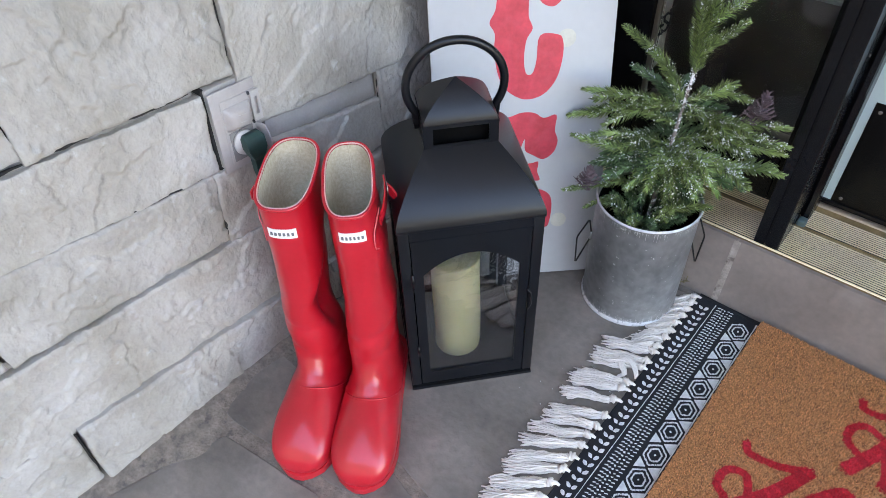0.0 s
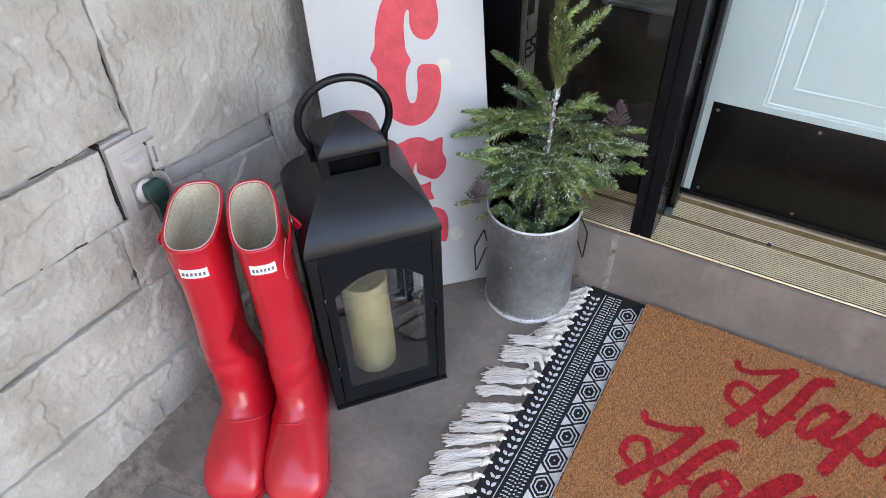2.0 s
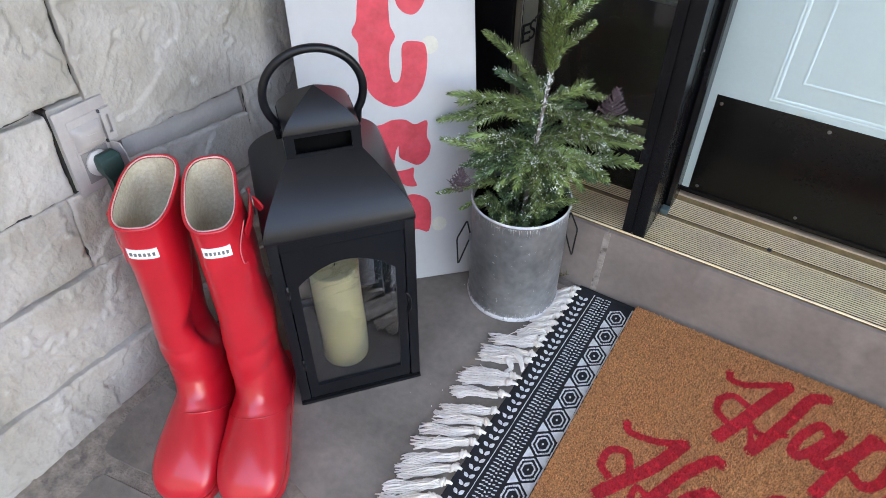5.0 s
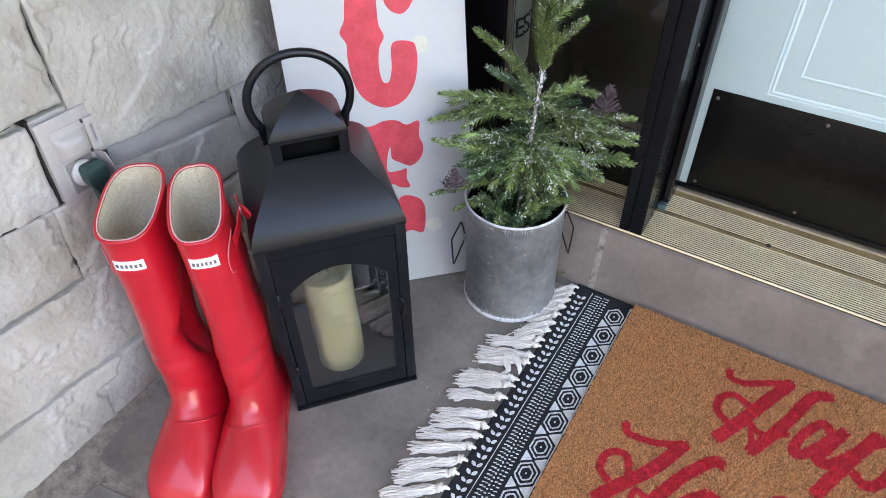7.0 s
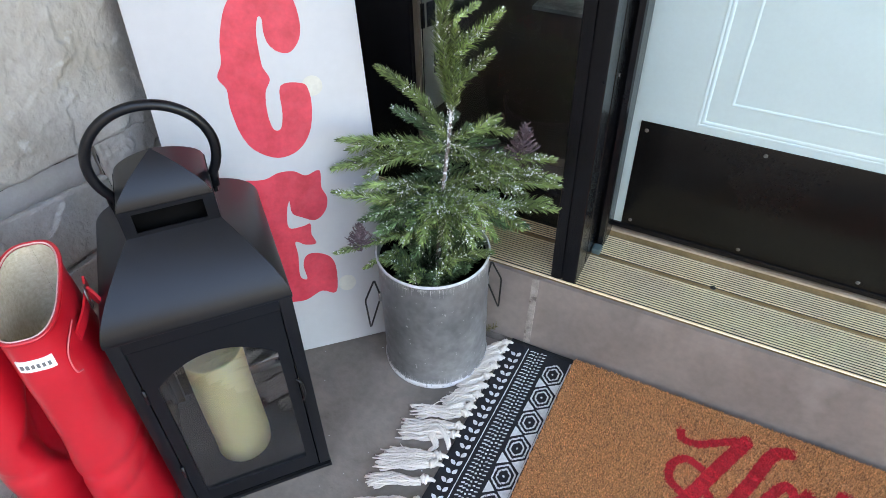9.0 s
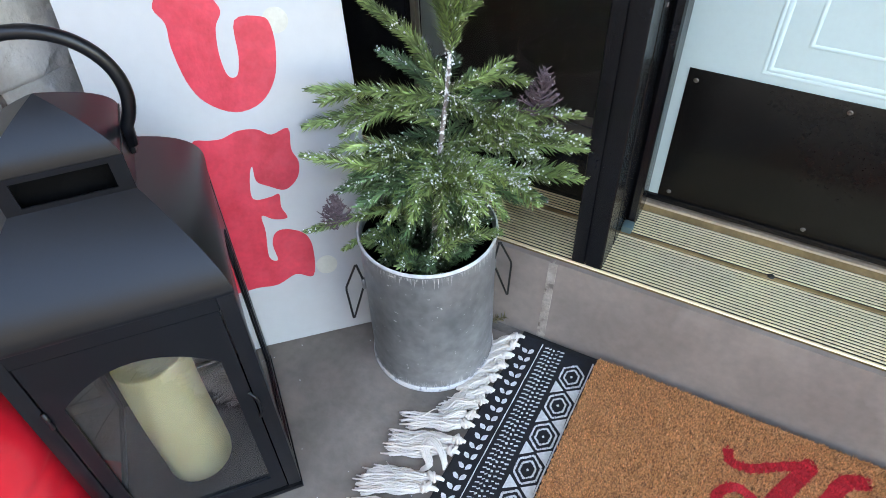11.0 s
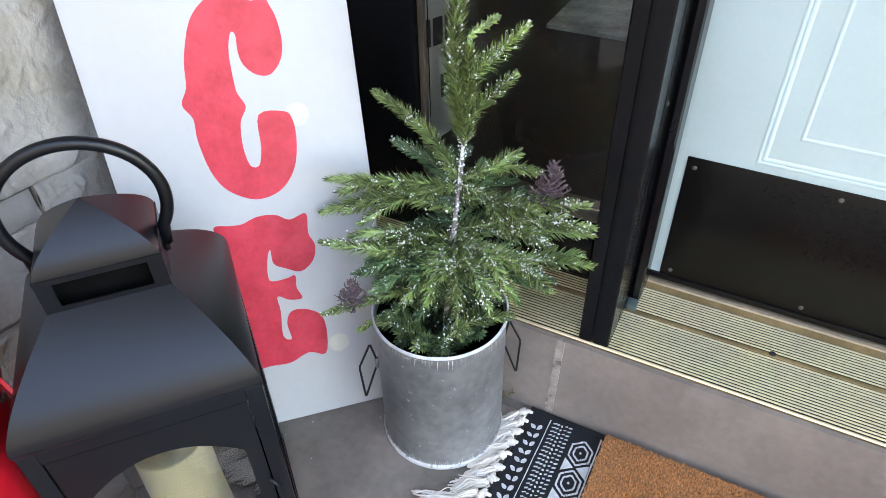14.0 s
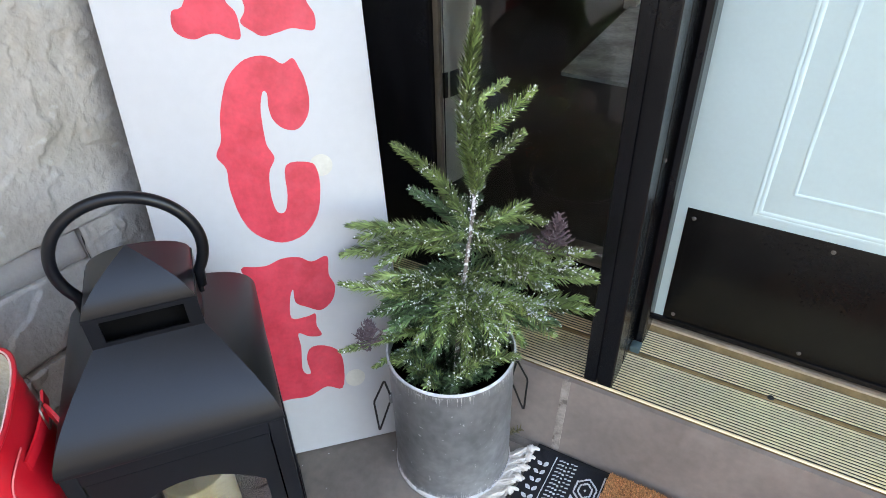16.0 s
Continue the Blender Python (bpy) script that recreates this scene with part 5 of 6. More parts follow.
def fleck(p, r):
    b = len(frost_v)
    d = [Vector((random.gauss(0, 1), random.gauss(0, 1), random.gauss(0, 1))).normalized() for _ in range(2)]
    e = d[0].cross(d[1]).normalized()
    d1 = e.cross(d[0])
    for q in (d[0], d[0] * -0.8, d1, d1 * -1.1, e * 0.7, e * -0.7):
        frost_v.append(p + q * r * random.uniform(0.7, 1.2) + ZB)
    frost_f.extend(((b + x, b + y, b + w) for x, y, w in ((0, 2, 4), (2, 1, 4), (1, 3, 4), (3, 0, 4), (2, 0, 5), (1, 2, 5), (3, 1, 5), (0, 3, 5))))


def brush(path, needle, dens, snow, spread, verts, faces):
    """One twig: a stem and flat strip needles combed to its two sides and its top."""
    m_ = len(path) - 1
    tube([p + ZB for p in path], [0.0015 - 0.0009 * i / m_ for i in range(m_ + 1)], 5, verts=verts, faces=faces)
    fr = frames_along(path)
    L = sum((b - a).length for a, b in zip(path, path[1:]))
    n = int(L * dens)
    clumps = [random.random() for _ in range(3)]
    for i in range(n):
        t = (i + random.random()) / n
        s = t * m_
        k = min(int(s), m_ - 1)
        p = path[k].lerp(path[k + 1], s - k)
        ax = (path[k + 1] - path[k]).normalized()
        a, b = fr[k][1], fr[k][2]
        # sides first, some on the top, few beneath
        w = random.choice((0, 0, math.pi, math.pi, math.pi / 2, math.pi / 2, -math.pi / 2)) + random.gauss(0, 0.42)
        r = (a * math.cos(w) + b * math.sin(w) * 0.75).normalized()
        ang = radians(spread * (1 - 0.5 * t ** 5) * random.uniform(0.84, 1.12))
        dr = (ax * math.cos(ang) + r * math.sin(ang)).normalized()
        ln = needle * random.uniform(0.82, 1.12) * (0.70 + 0.30 * min(1, t * 6)) * (1 - 0.22 * t - 0.25 * max(0, t - 0.85) / 0.15)
        side = dr.cross(r)
        side = (side if side.length > 1e-4 else dr.cross(Vector((0.3, 0.2, 1)))).normalized()
        u = side * 0.00122
        up = dr.cross(side).normalized() * 0.00028
        tip = p + dr * ln + r * ln * random.uniform(-0.08, 0.10)
        h = p + dr * ln * 0.55
        q = len(verts)
        verts += [p + ZB + u * 0.6, p + ZB - u * 0.6, h + ZB + u, h + ZB - u, h + ZB + up, tip + ZB]
        faces += [(q, q + 1, q + 4), (q + 1, q + 3, q + 4), (q, q + 4, q + 2), (q + 2, q + 4, q + 5), (q + 4, q + 3, q + 5)]
        near = max(math.exp(-((t - c) / 0.07) ** 2) for c in clumps)
        if random.random() < snow * (0.16 + 0.65 * near):
            for _ in range(2):
                fleck(p + dr * ln * random.uniform(0.0, 0.95) ** 2.2 + Vector((0, 0, 0.0012)), random.uniform(0.0006, 0.0018))


def branch(base, tip, needle=0.0185, dens=2500, sag=None, snow=0.5, dark=False, spread=52, twigs=None):
    base, tip = Vector(base), Vector(tip)
    d = tip - base
    L = d.length
    side = d.cross(Vector((0, 0, 1))).normalized()
    sag = random.uniform(0.0, 0.12) if sag is None else sag
    bend = random.uniform(-0.08, 0.08)
    path = smooth_path([base, base.lerp(tip, 0.5) + Vector((0, 0, sag * L)) + side * bend * L, tip], 16)
    verts, faces = [], []
    brush(path, needle, dens, snow, spread, verts, faces)
    twigs = (random.choice((0, 1, 1)) if L > 0.10 else 0) if twigs is None else twigs
    if sag is not None and dens == 2500 and L > 0.08:
        twigs += 1
    for tw in range(twigs):
        k = random.randint(4, 8)
        sg = random.choice((-1, 1)) if tw == 0 else -sg
        e = path[k] + (path[k + 1] - path[k]).normalized() * L * 0.36 + side * sg * L * random.uniform(0.18, 0.26) + Vector((0, 0, random.uniform(-0.012, 0.004)))
        brush(smooth_path([path[k], path[k].lerp(e, 0.5) + Vector((0, 0, 0.003)), e], 8), needle * 0.9, dens, snow, spread, verts, faces)
    return mesh_object("branch", verts, faces, NEEDLE_SHADED if dark else NEEDLE, False, fir)


random.seed(21)
# the leader, its two side shoots and the upright sprays
LEAD = (0.397, -0.030, 0.597)
branch((0.399, -0.032, 0.392), LEAD, needle=0.0240, dens=6500, sag=0.0, snow=0.45, spread=45, twigs=0)
branch((0.399, -0.032, 0.394), (0.402, -0.031, 0.500), needle=0.0250, dens=4500, sag=0.0, snow=0.45, spread=48, twigs=0)
branch((0.402, -0.032, 0.468), (0.454, -0.017, 0.525), needle=0.0180, dens=4600, snow=0.7, sag=0.0, twigs=0)
branch((0.402, -0.032, 0.425), (0.441, -0.007, 0.468), needle=0.0180, dens=4600, snow=0.7, sag=-0.02, twigs=0)
branch((0.402, -0.032, 0.512), (0.410, 0.020, 0.516), needle=0.010, snow=0.2, sag=0.03, twigs=0)
branch(trunk_at(0.350), (0.268, 0.002, 0.410), needle=0.0180, dens=4400, snow=0.5, sag=0.02, twigs=0)
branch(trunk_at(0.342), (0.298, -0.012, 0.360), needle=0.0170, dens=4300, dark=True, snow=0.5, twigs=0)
# tiers: base height, tip, shaded needles, snow, rise in the middle, twigs
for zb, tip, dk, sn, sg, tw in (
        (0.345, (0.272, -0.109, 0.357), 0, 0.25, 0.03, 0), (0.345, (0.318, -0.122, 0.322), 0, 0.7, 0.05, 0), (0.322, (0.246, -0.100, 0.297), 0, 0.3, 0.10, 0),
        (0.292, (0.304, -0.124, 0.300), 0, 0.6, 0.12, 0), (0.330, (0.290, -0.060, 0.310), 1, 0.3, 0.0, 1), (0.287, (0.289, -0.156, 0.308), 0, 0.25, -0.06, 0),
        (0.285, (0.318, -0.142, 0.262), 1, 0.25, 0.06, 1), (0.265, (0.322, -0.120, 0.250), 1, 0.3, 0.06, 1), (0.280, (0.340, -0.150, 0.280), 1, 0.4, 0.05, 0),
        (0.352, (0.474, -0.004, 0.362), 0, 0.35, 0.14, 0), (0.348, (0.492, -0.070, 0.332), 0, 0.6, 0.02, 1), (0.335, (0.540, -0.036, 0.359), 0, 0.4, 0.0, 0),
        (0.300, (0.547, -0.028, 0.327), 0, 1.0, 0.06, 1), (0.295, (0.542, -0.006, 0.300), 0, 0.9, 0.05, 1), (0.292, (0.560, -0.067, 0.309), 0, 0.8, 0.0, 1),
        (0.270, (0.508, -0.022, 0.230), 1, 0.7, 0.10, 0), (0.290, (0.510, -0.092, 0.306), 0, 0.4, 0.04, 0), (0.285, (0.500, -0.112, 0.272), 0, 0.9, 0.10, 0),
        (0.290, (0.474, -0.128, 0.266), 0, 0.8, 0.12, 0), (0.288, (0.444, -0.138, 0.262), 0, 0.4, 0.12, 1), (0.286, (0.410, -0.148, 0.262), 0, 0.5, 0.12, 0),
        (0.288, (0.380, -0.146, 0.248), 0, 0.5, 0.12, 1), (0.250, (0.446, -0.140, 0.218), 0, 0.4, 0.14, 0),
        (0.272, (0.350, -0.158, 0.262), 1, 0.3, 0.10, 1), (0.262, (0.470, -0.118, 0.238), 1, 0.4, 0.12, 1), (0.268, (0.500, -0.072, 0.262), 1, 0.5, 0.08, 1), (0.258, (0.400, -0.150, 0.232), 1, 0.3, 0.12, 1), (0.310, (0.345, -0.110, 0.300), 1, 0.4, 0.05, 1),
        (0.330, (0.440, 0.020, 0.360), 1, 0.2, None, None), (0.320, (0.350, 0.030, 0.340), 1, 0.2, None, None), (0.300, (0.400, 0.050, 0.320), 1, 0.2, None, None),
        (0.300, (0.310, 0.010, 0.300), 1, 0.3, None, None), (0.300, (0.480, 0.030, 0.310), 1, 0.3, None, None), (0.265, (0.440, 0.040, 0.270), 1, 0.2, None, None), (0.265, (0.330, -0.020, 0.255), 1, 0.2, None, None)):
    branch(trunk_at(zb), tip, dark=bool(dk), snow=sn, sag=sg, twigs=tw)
# short shoots in the shaded needle colour round the stem, inside the bucket's mouth
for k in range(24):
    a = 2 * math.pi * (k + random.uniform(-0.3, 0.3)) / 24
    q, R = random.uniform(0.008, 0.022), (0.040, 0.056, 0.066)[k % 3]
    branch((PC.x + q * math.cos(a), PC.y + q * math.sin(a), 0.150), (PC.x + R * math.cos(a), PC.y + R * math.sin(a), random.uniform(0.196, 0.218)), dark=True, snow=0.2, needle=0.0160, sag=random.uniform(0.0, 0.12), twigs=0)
# shoots that lie over the rim: from the bucket's middle, tip, needle length, shaded needles
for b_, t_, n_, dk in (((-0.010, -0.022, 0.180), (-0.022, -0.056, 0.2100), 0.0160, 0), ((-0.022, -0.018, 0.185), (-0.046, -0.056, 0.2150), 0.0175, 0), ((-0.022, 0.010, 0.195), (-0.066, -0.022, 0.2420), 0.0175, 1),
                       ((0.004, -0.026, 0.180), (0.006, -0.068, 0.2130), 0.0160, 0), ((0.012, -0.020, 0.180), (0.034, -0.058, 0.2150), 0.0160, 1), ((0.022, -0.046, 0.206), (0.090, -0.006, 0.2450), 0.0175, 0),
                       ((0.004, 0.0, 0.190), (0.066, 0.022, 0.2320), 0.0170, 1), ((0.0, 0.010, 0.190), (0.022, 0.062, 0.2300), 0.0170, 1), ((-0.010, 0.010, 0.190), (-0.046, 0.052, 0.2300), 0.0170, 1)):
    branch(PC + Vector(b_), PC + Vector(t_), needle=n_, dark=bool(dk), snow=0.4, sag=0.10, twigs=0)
branch(trunk_at(0.235), (0.300, -0.188, 0.231), snow=0.2, needle=0.0130, dens=3600, sag=0.06, twigs=0)
branch((0.362, -0.128, 0.212), (0.326, -0.163, 0.193), snow=0.2, needle=0.0100, dens=3200, sag=0.06, twigs=0)
for i in range(len(TRUNK)):
    if TRUNK[i].z > 0.22:
        for _ in range(3):
            fleck(TRUNK[i] + Vector((random.uniform(-1, 1), random.uniform(-1, 1), random.uniform(-1, 1))) * 0.0048, random.uniform(0.0007, 0.0016))
ob = mesh_object("fake_snow", frost_v, frost_f, FROST, False, fir, "specks of white fake snow")
ob["kind"] = "stuff"


def sprig(base, size):
    verts, faces = [], []
    base = Vector(base) + ZB
    for k in range(16):
        t = k / 15
        p = base + Vector((0, 0, size * t))
        for j in range(4 if k < 15 else 1):
            a = random.uniform(0, 6.28)
            r = size * 0.55 * (1 - t) + 0.002
            q = p + Vector((math.cos(a) * r, math.sin(a) * r, size * 0.28))
            m_ = p.lerp(q, 0.55) + Vector((0, 0, -0.001))
            tube([p, m_, q], [0.0009, 0.0010, 0.0006], 5, verts=verts, faces=faces)
            for _ in range(4):
                w = m_.lerp(q, random.random())
                tube([w, w + Vector((random.uniform(-1, 1), random.uniform(-1, 1), random.uniform(0.2, 1))) * 0.0045], [0.0008, 0.0004], 4, verts=verts, faces=faces)
    return mesh_object("glitter_sprig", verts, faces, CONE, False, fir, "small plum glittery sprig")


sprig((0.500, -0.034, 0.346), 0.042)
sprig((0.327, -0.168, 0.234), 0.034)

# ---- rug with tassels ----
rug = thing("woven_rug", "black and white patterned cotton rug with white knotted tassels", "rug", pose(0, 0, 0.0005))
RX0, RX1, RYB, RYF = 0.506, 1.42, -0.036, -0.86
verts, faces = [], []
nx, ny = 60, 90
for j in range(ny + 1):
    for i in range(nx + 1):
        x = RX0 + (RX1 - RX0) * (i / nx) ** 1.6
        y = RYF + (RYB - RYF) * j / ny
        e = 0.0016 * noise.noise(Vector((0, y * 22, 4)))
        verts.append(Vector((x + e * (1 - i / nx), y, 0.0052 + 0.0007 * noise.noise(Vector((x * 20, y * 20, 0))))))
for j in range(ny):
    for i in range(nx):
        k = j * (nx + 1) + i
        faces.append((k, k + 1, k + nx + 2, k + nx + 1))
ring = [i for i in range(nx + 1)] + [j * (nx + 1) + nx for j in range(1, ny + 1)] + [ny * (nx + 1) + i for i in range(nx - 1, -1, -1)] + [j * (nx + 1) for j in range(ny - 1, 0, -1)]
b0 = len(verts)
for k in ring:
    verts.append(Vector((verts[k].x, verts[k].y, 0.0)))
for i in range(len(ring)):
    faces.append((ring[(i + 1) % len(ring)], ring[i], b0 + i, b0 + (i + 1) % len(ring)))
mesh_object("weave", verts, faces, RUG_BLACK, True, rug)

pat_v, pat_f = [], []
random.seed(31)


def motif(pts, dz=0.0010):
    b = len(pat_v)
    n = len(pts)
    jit = 0.0004
    top = [(x + random.uniform(-jit, jit), y + random.uniform(-jit, jit)) for x, y in pts]
    for x, y in top:
        zz = 0.0056 + 0.0007 * noise.noise(Vector((x * 20, y * 20, 0)))
        pat_v.append(Vector((x, y, zz + dz * 0.5)))
    for x, y in top:
        pat_v.append(Vector((x, y, 0.0040)))
    pat_f.append(tuple(range(b, b + n)))
    for i in range(n):
        pat_f.append((b + i, b + n + i, b + n + (i + 1) % n, b + (i + 1) % n))


def stroke(a, b, w):
    d = Vector((b[0] - a[0], b[1] - a[1]))
    if d.length < 1e-5:
        return
    nrm = Vector((-d.y, d.x)).normalized() * w / 2
    k = max(1, int(d.length / 0.02))
    for i in range(k):
        p, q = Vector(a) + d * i / k, Vector(a) + d * (i + 1) / k
        motif([(p.x + nrm.x, p.y + nrm.y), (p.x - nrm.x, p.y - nrm.y), (q.x - nrm.x, q.y - nrm.y), (q.x + nrm.x, q.y + nrm.y)])


def stitched(a, b, w, dash=0.003):
    d = Vector((b[0] - a[0], b[1] - a[1]))
    k = max(1, int(round(d.length / dash)))
    for i in range(k):
        p, q = Vector(a) + d * (i + 0.08) / k, Vector(a) + d * (i + 0.92) / k
        stroke(p, q, w)


def leaf(x, y, ang, L=0.0095, W=0.0056):
    c, s = math.cos(ang), math.sin(ang)
    pts = []
    for t, w in ((0, 0), (0.2, 0.7), (0.5, 1), (0.8, 0.65), (1, 0), (0.8, -0.65), (0.5, -1), (0.2, -0.7)):
        u, v_ = t * L, w * W / 2
        pts.append((x + c * u - s * v_, y + s * u + c * v_))
    motif(pts)


y = -0.062
while y > RYF + 0.02:
    leaf(0.5235, y - 0.006, radians(150), 0.0095)
    leaf(0.5255, y - 0.0065, radians(60), 0.0100)
    y -= 0.0142
stroke((0.5375, RYB - 0.01), (0.5350, RYF + 0.01), 0.0010)
y = -0.050
k = 0
while y > RYF + 0.01:
    for x, L in ((0.5425, 0.0045), (0.5480, 0.0030)):
        stroke((x, y), (x + L, y + 0.0020), 0.0014)
    stroke((0.5530, y), (0.5556, y + 0.0010), 0.0024)
    for x, L in ((0.5585, 0.0030), (0.5635, 0.0045)):
        stroke((x, y + 0.002), (x + L, y + 0.0035), 0.0014)
    y -= 0.0066
# hexagons with diamonds and triangles between
HXC, PIT = 0.5895, 0.0475
y = -0.078
while y > RYF + 0.03:
    for rx, ry, w in ((0.0135, 0.0195, 0.0022), (0.0082, 0.0120, 0.0021)):
        hx = [(HXC - rx, y - ry * 0.45), (HXC, y - ry), (HXC + rx, y - ry * 0.45), (HXC + rx, y + ry * 0.45), (HXC, y + ry), (HXC - rx, y + ry * 0.45)]
        for a, b in zip(hx, hx[1:] + hx[:1]):
            stitched(a, b, w)
    motif([(HXC - 0.0016, y), (HXC, y - 0.0018), (HXC + 0.0016, y), (HXC, y + 0.0018)])
    yt = y - PIT / 2
    motif([(HXC - 0.0160, yt - 0.0098), (HXC - 0.0155, yt + 0.0098), (HXC - 0.0025, yt)])
    motif([(HXC + 0.0170, yt - 0.0110), (HXC + 0.0165, yt + 0.0110), (HXC + 0.0018, yt)])
    y -= PIT
# pale field with dark figures towards the middle of the rug
stroke((0.6075, RYB - 0.01), (0.6075, RYF + 0.01), 0.0020)
y = RYF + 0.012
while y < RYB - 0.02:
    for x0, x1 in ((0.611, 0.650), (0.690, 0.728), (0.768, 0.81), (0.86, 0.90), (0.95, 0.99), (1.04, 1.08), (1.13, 1.17), (1.22, 1.26)):
        w = x1 - x0
        xm = (x0 + x1) / 2
        motif([(x0, y), (x0 + w * 0.42, y), (x0 + w * 0.12, y + 0.018), (x0, y + 0.018)])
        motif([(x1, y), (x1, y + 0.018), (x1 - w * 0.12, y + 0.018), (x1 - w * 0.42, y)])
        motif([(xm - w * 0.26, y + 0.019), (xm, y + 0.003), (xm + w * 0.26, y + 0.019)])
        motif([(xm - w * 0.10, y + 0.0205), (xm + w * 0.10, y + 0.0205), (xm, y + 0.026)])
    for x in (0.656, 0.663, 0.670, 0.677, 0.684, 0.736, 0.744, 0.752, 0.760):
        stroke((x, y + 0.002), (x + 0.003, y + 0.005), 0.002)
        stroke((x, y + 0.014), (x + 0.003, y + 0.017), 0.002)
    y += 0.027
pt = mesh_object("woven_pattern", pat_v, pat_f, RUG_WHITE, False, rug, "raised white woven figures")


def tassel(y, length, ang, spread, knot_r=0.0056):
    verts, faces = [], []
    o = Vector((RX0 - 0.001, y, 0.0055))
    d = Vector((-math.cos(ang), -math.sin(ang), 0))
    s = Vector((-d.y, d.x, 0))
    # knot: a lumpy wrapped turn of cord
    kc = o + d * random.uniform(0.003, 0.009) + Vector((0, 0, 0.0010))
    tilt = random.uniform(-0.9, 0.9)
    for j in range(3):
        cc = kc + d * (j - 1) * 0.0022
        tl = tilt + random.uniform(-0.5, 0.5)
        rr = knot_r * (0.85, 1.05, 0.8)[j]
        pts = [cc + s * (rr * math.cos(a * 0.6283) * random.uniform(0.85, 1.12)) + Vector((0, 0, 0.0036 * math.sin(a * 0.6283))) + d * (tl * 0.005 * math.cos(a * 0.6283) + random.uniform(-0.0008, 0.0008)) for a in range(10)]
        tube(pts, 0.0021, 6, closed=True, verts=verts, faces=faces)
    tube([o + Vector((0.006, 0, -0.001)), o, kc - d * 0.004, kc, kc + d * 0.006], [0.0022, 0.0030, 0.0036, 0.0044, 0.004], 8, verts=verts, faces=faces)
    # strands: thick cords lying together in a flattened bundle
    n = 28
    curl = random.uniform(-0.18, 0.18)
    ph0, am0 = random.uniform(0, 6.28), random.uniform(0.0005, 0.0025)
    for i in range(n):
        f = (i + 0.5) / n * 2 - 1 + random.uniform(-0.1, 0.1)
        ln = length * random.uniform(0.80, 1.04)
        lift = random.uniform(0.0005, 0.0090) * (1 - 0.5 * abs(f))
        pts = []
        ph, am = random.uniform(0, 6.28), random.uniform(0.0008, 0.0030)
        for k in range(10):
            t = k / 9
            sp = f * (knot_r * 0.8 + spread * t) + curl * length * 0.35 * t * t
            p = kc + d * (0.005 + ln * t) + s * (sp + am * math.sin(ph + t * 11) + am0 * math.sin(ph0 + t * 7))
            p.z = 0.0018 + lift * (1 - 0.6 * t) + 0.003 * math.sin(math.pi * min(1, t * 1.6)) * (1 - abs(f))
            pts.append(p)
        tube(pts, [0.0014 + 0.0002 * math.sin(ph + k * 2.2) for k in range(9)] + [0.0009], 5, verts=verts, faces=faces)
    if random.random() < 0.5:
        # one stray thread
        a = kc + d * length * random.uniform(0.2, 0.5) + s * random.uniform(-0.006, 0.006)
        pts = smooth_path([a, a + d * 0.012 + s * random.uniform(-0.012, 0.012) + Vector((0, 0, 0.006)), a + d * 0.030 + s * random.uniform(-0.02, 0.02)], 9)
        tube([Vector((p.x, p.y, max(p.z, 0.002))) for p in pts], 0.0007, 4, verts=verts, faces=faces)
    return mesh_object("tassel", verts, faces, TASSEL, True, rug, "white knotted cotton tassel")


random.seed(41)
KNOTS = [-0.046, -0.062, -0.080, -0.099, -0.119, -0.141, -0.160, -0.184, -0.198, -0.222, -0.238, -0.276, -0.290, -0.315, -0.350, -0.374, -0.392, -0.413, -0.436, -0.460, -0.486, -0.512]
KNOTS += [-0.542 - 0.027 * k for k in range(11)]
for y in KNOTS:
    near_pot = sstep(-0.205, -0.14, y)
    ang = 0.43 + 0.26 * sstep(-0.38, -0.47, y) + 0.42 * near_pot + random.uniform(-0.09, 0.09)
    tassel(y, (0.078 + random.uniform(-0.006, 0.007)) * (1 - 0.45 * near_pot), ang, random.uniform(0.004, 0.009))
# one tassel has folded back on itself beside its knot
loop_v, loop_f = [], []
for k in range(14):
    o, w = random.uniform(-0.004, 0.004), random.uniform(0.8, 1.15)
    pts = smooth_path([(RX0 - 0.001, -0.262 + o, 0.007), (RX0 - 0.012 * w, -0.250 + o, 0.010), (RX0 - 0.030 * w, -0.240 + o, 0.012), (RX0 - 0.034 * w, -0.254 + o, 0.009), (RX0 - 0.020 * w, -0.266 + o, 0.006), (RX0 - 0.026, -0.278 + o, 0.003)], 16)
    tube(pts, 0.0013, 5, verts=loop_v, faces=loop_f)
mesh_object("tassel", loop_v, loop_f, TASSEL, True, rug, "white cotton tassel folded back in a loop")

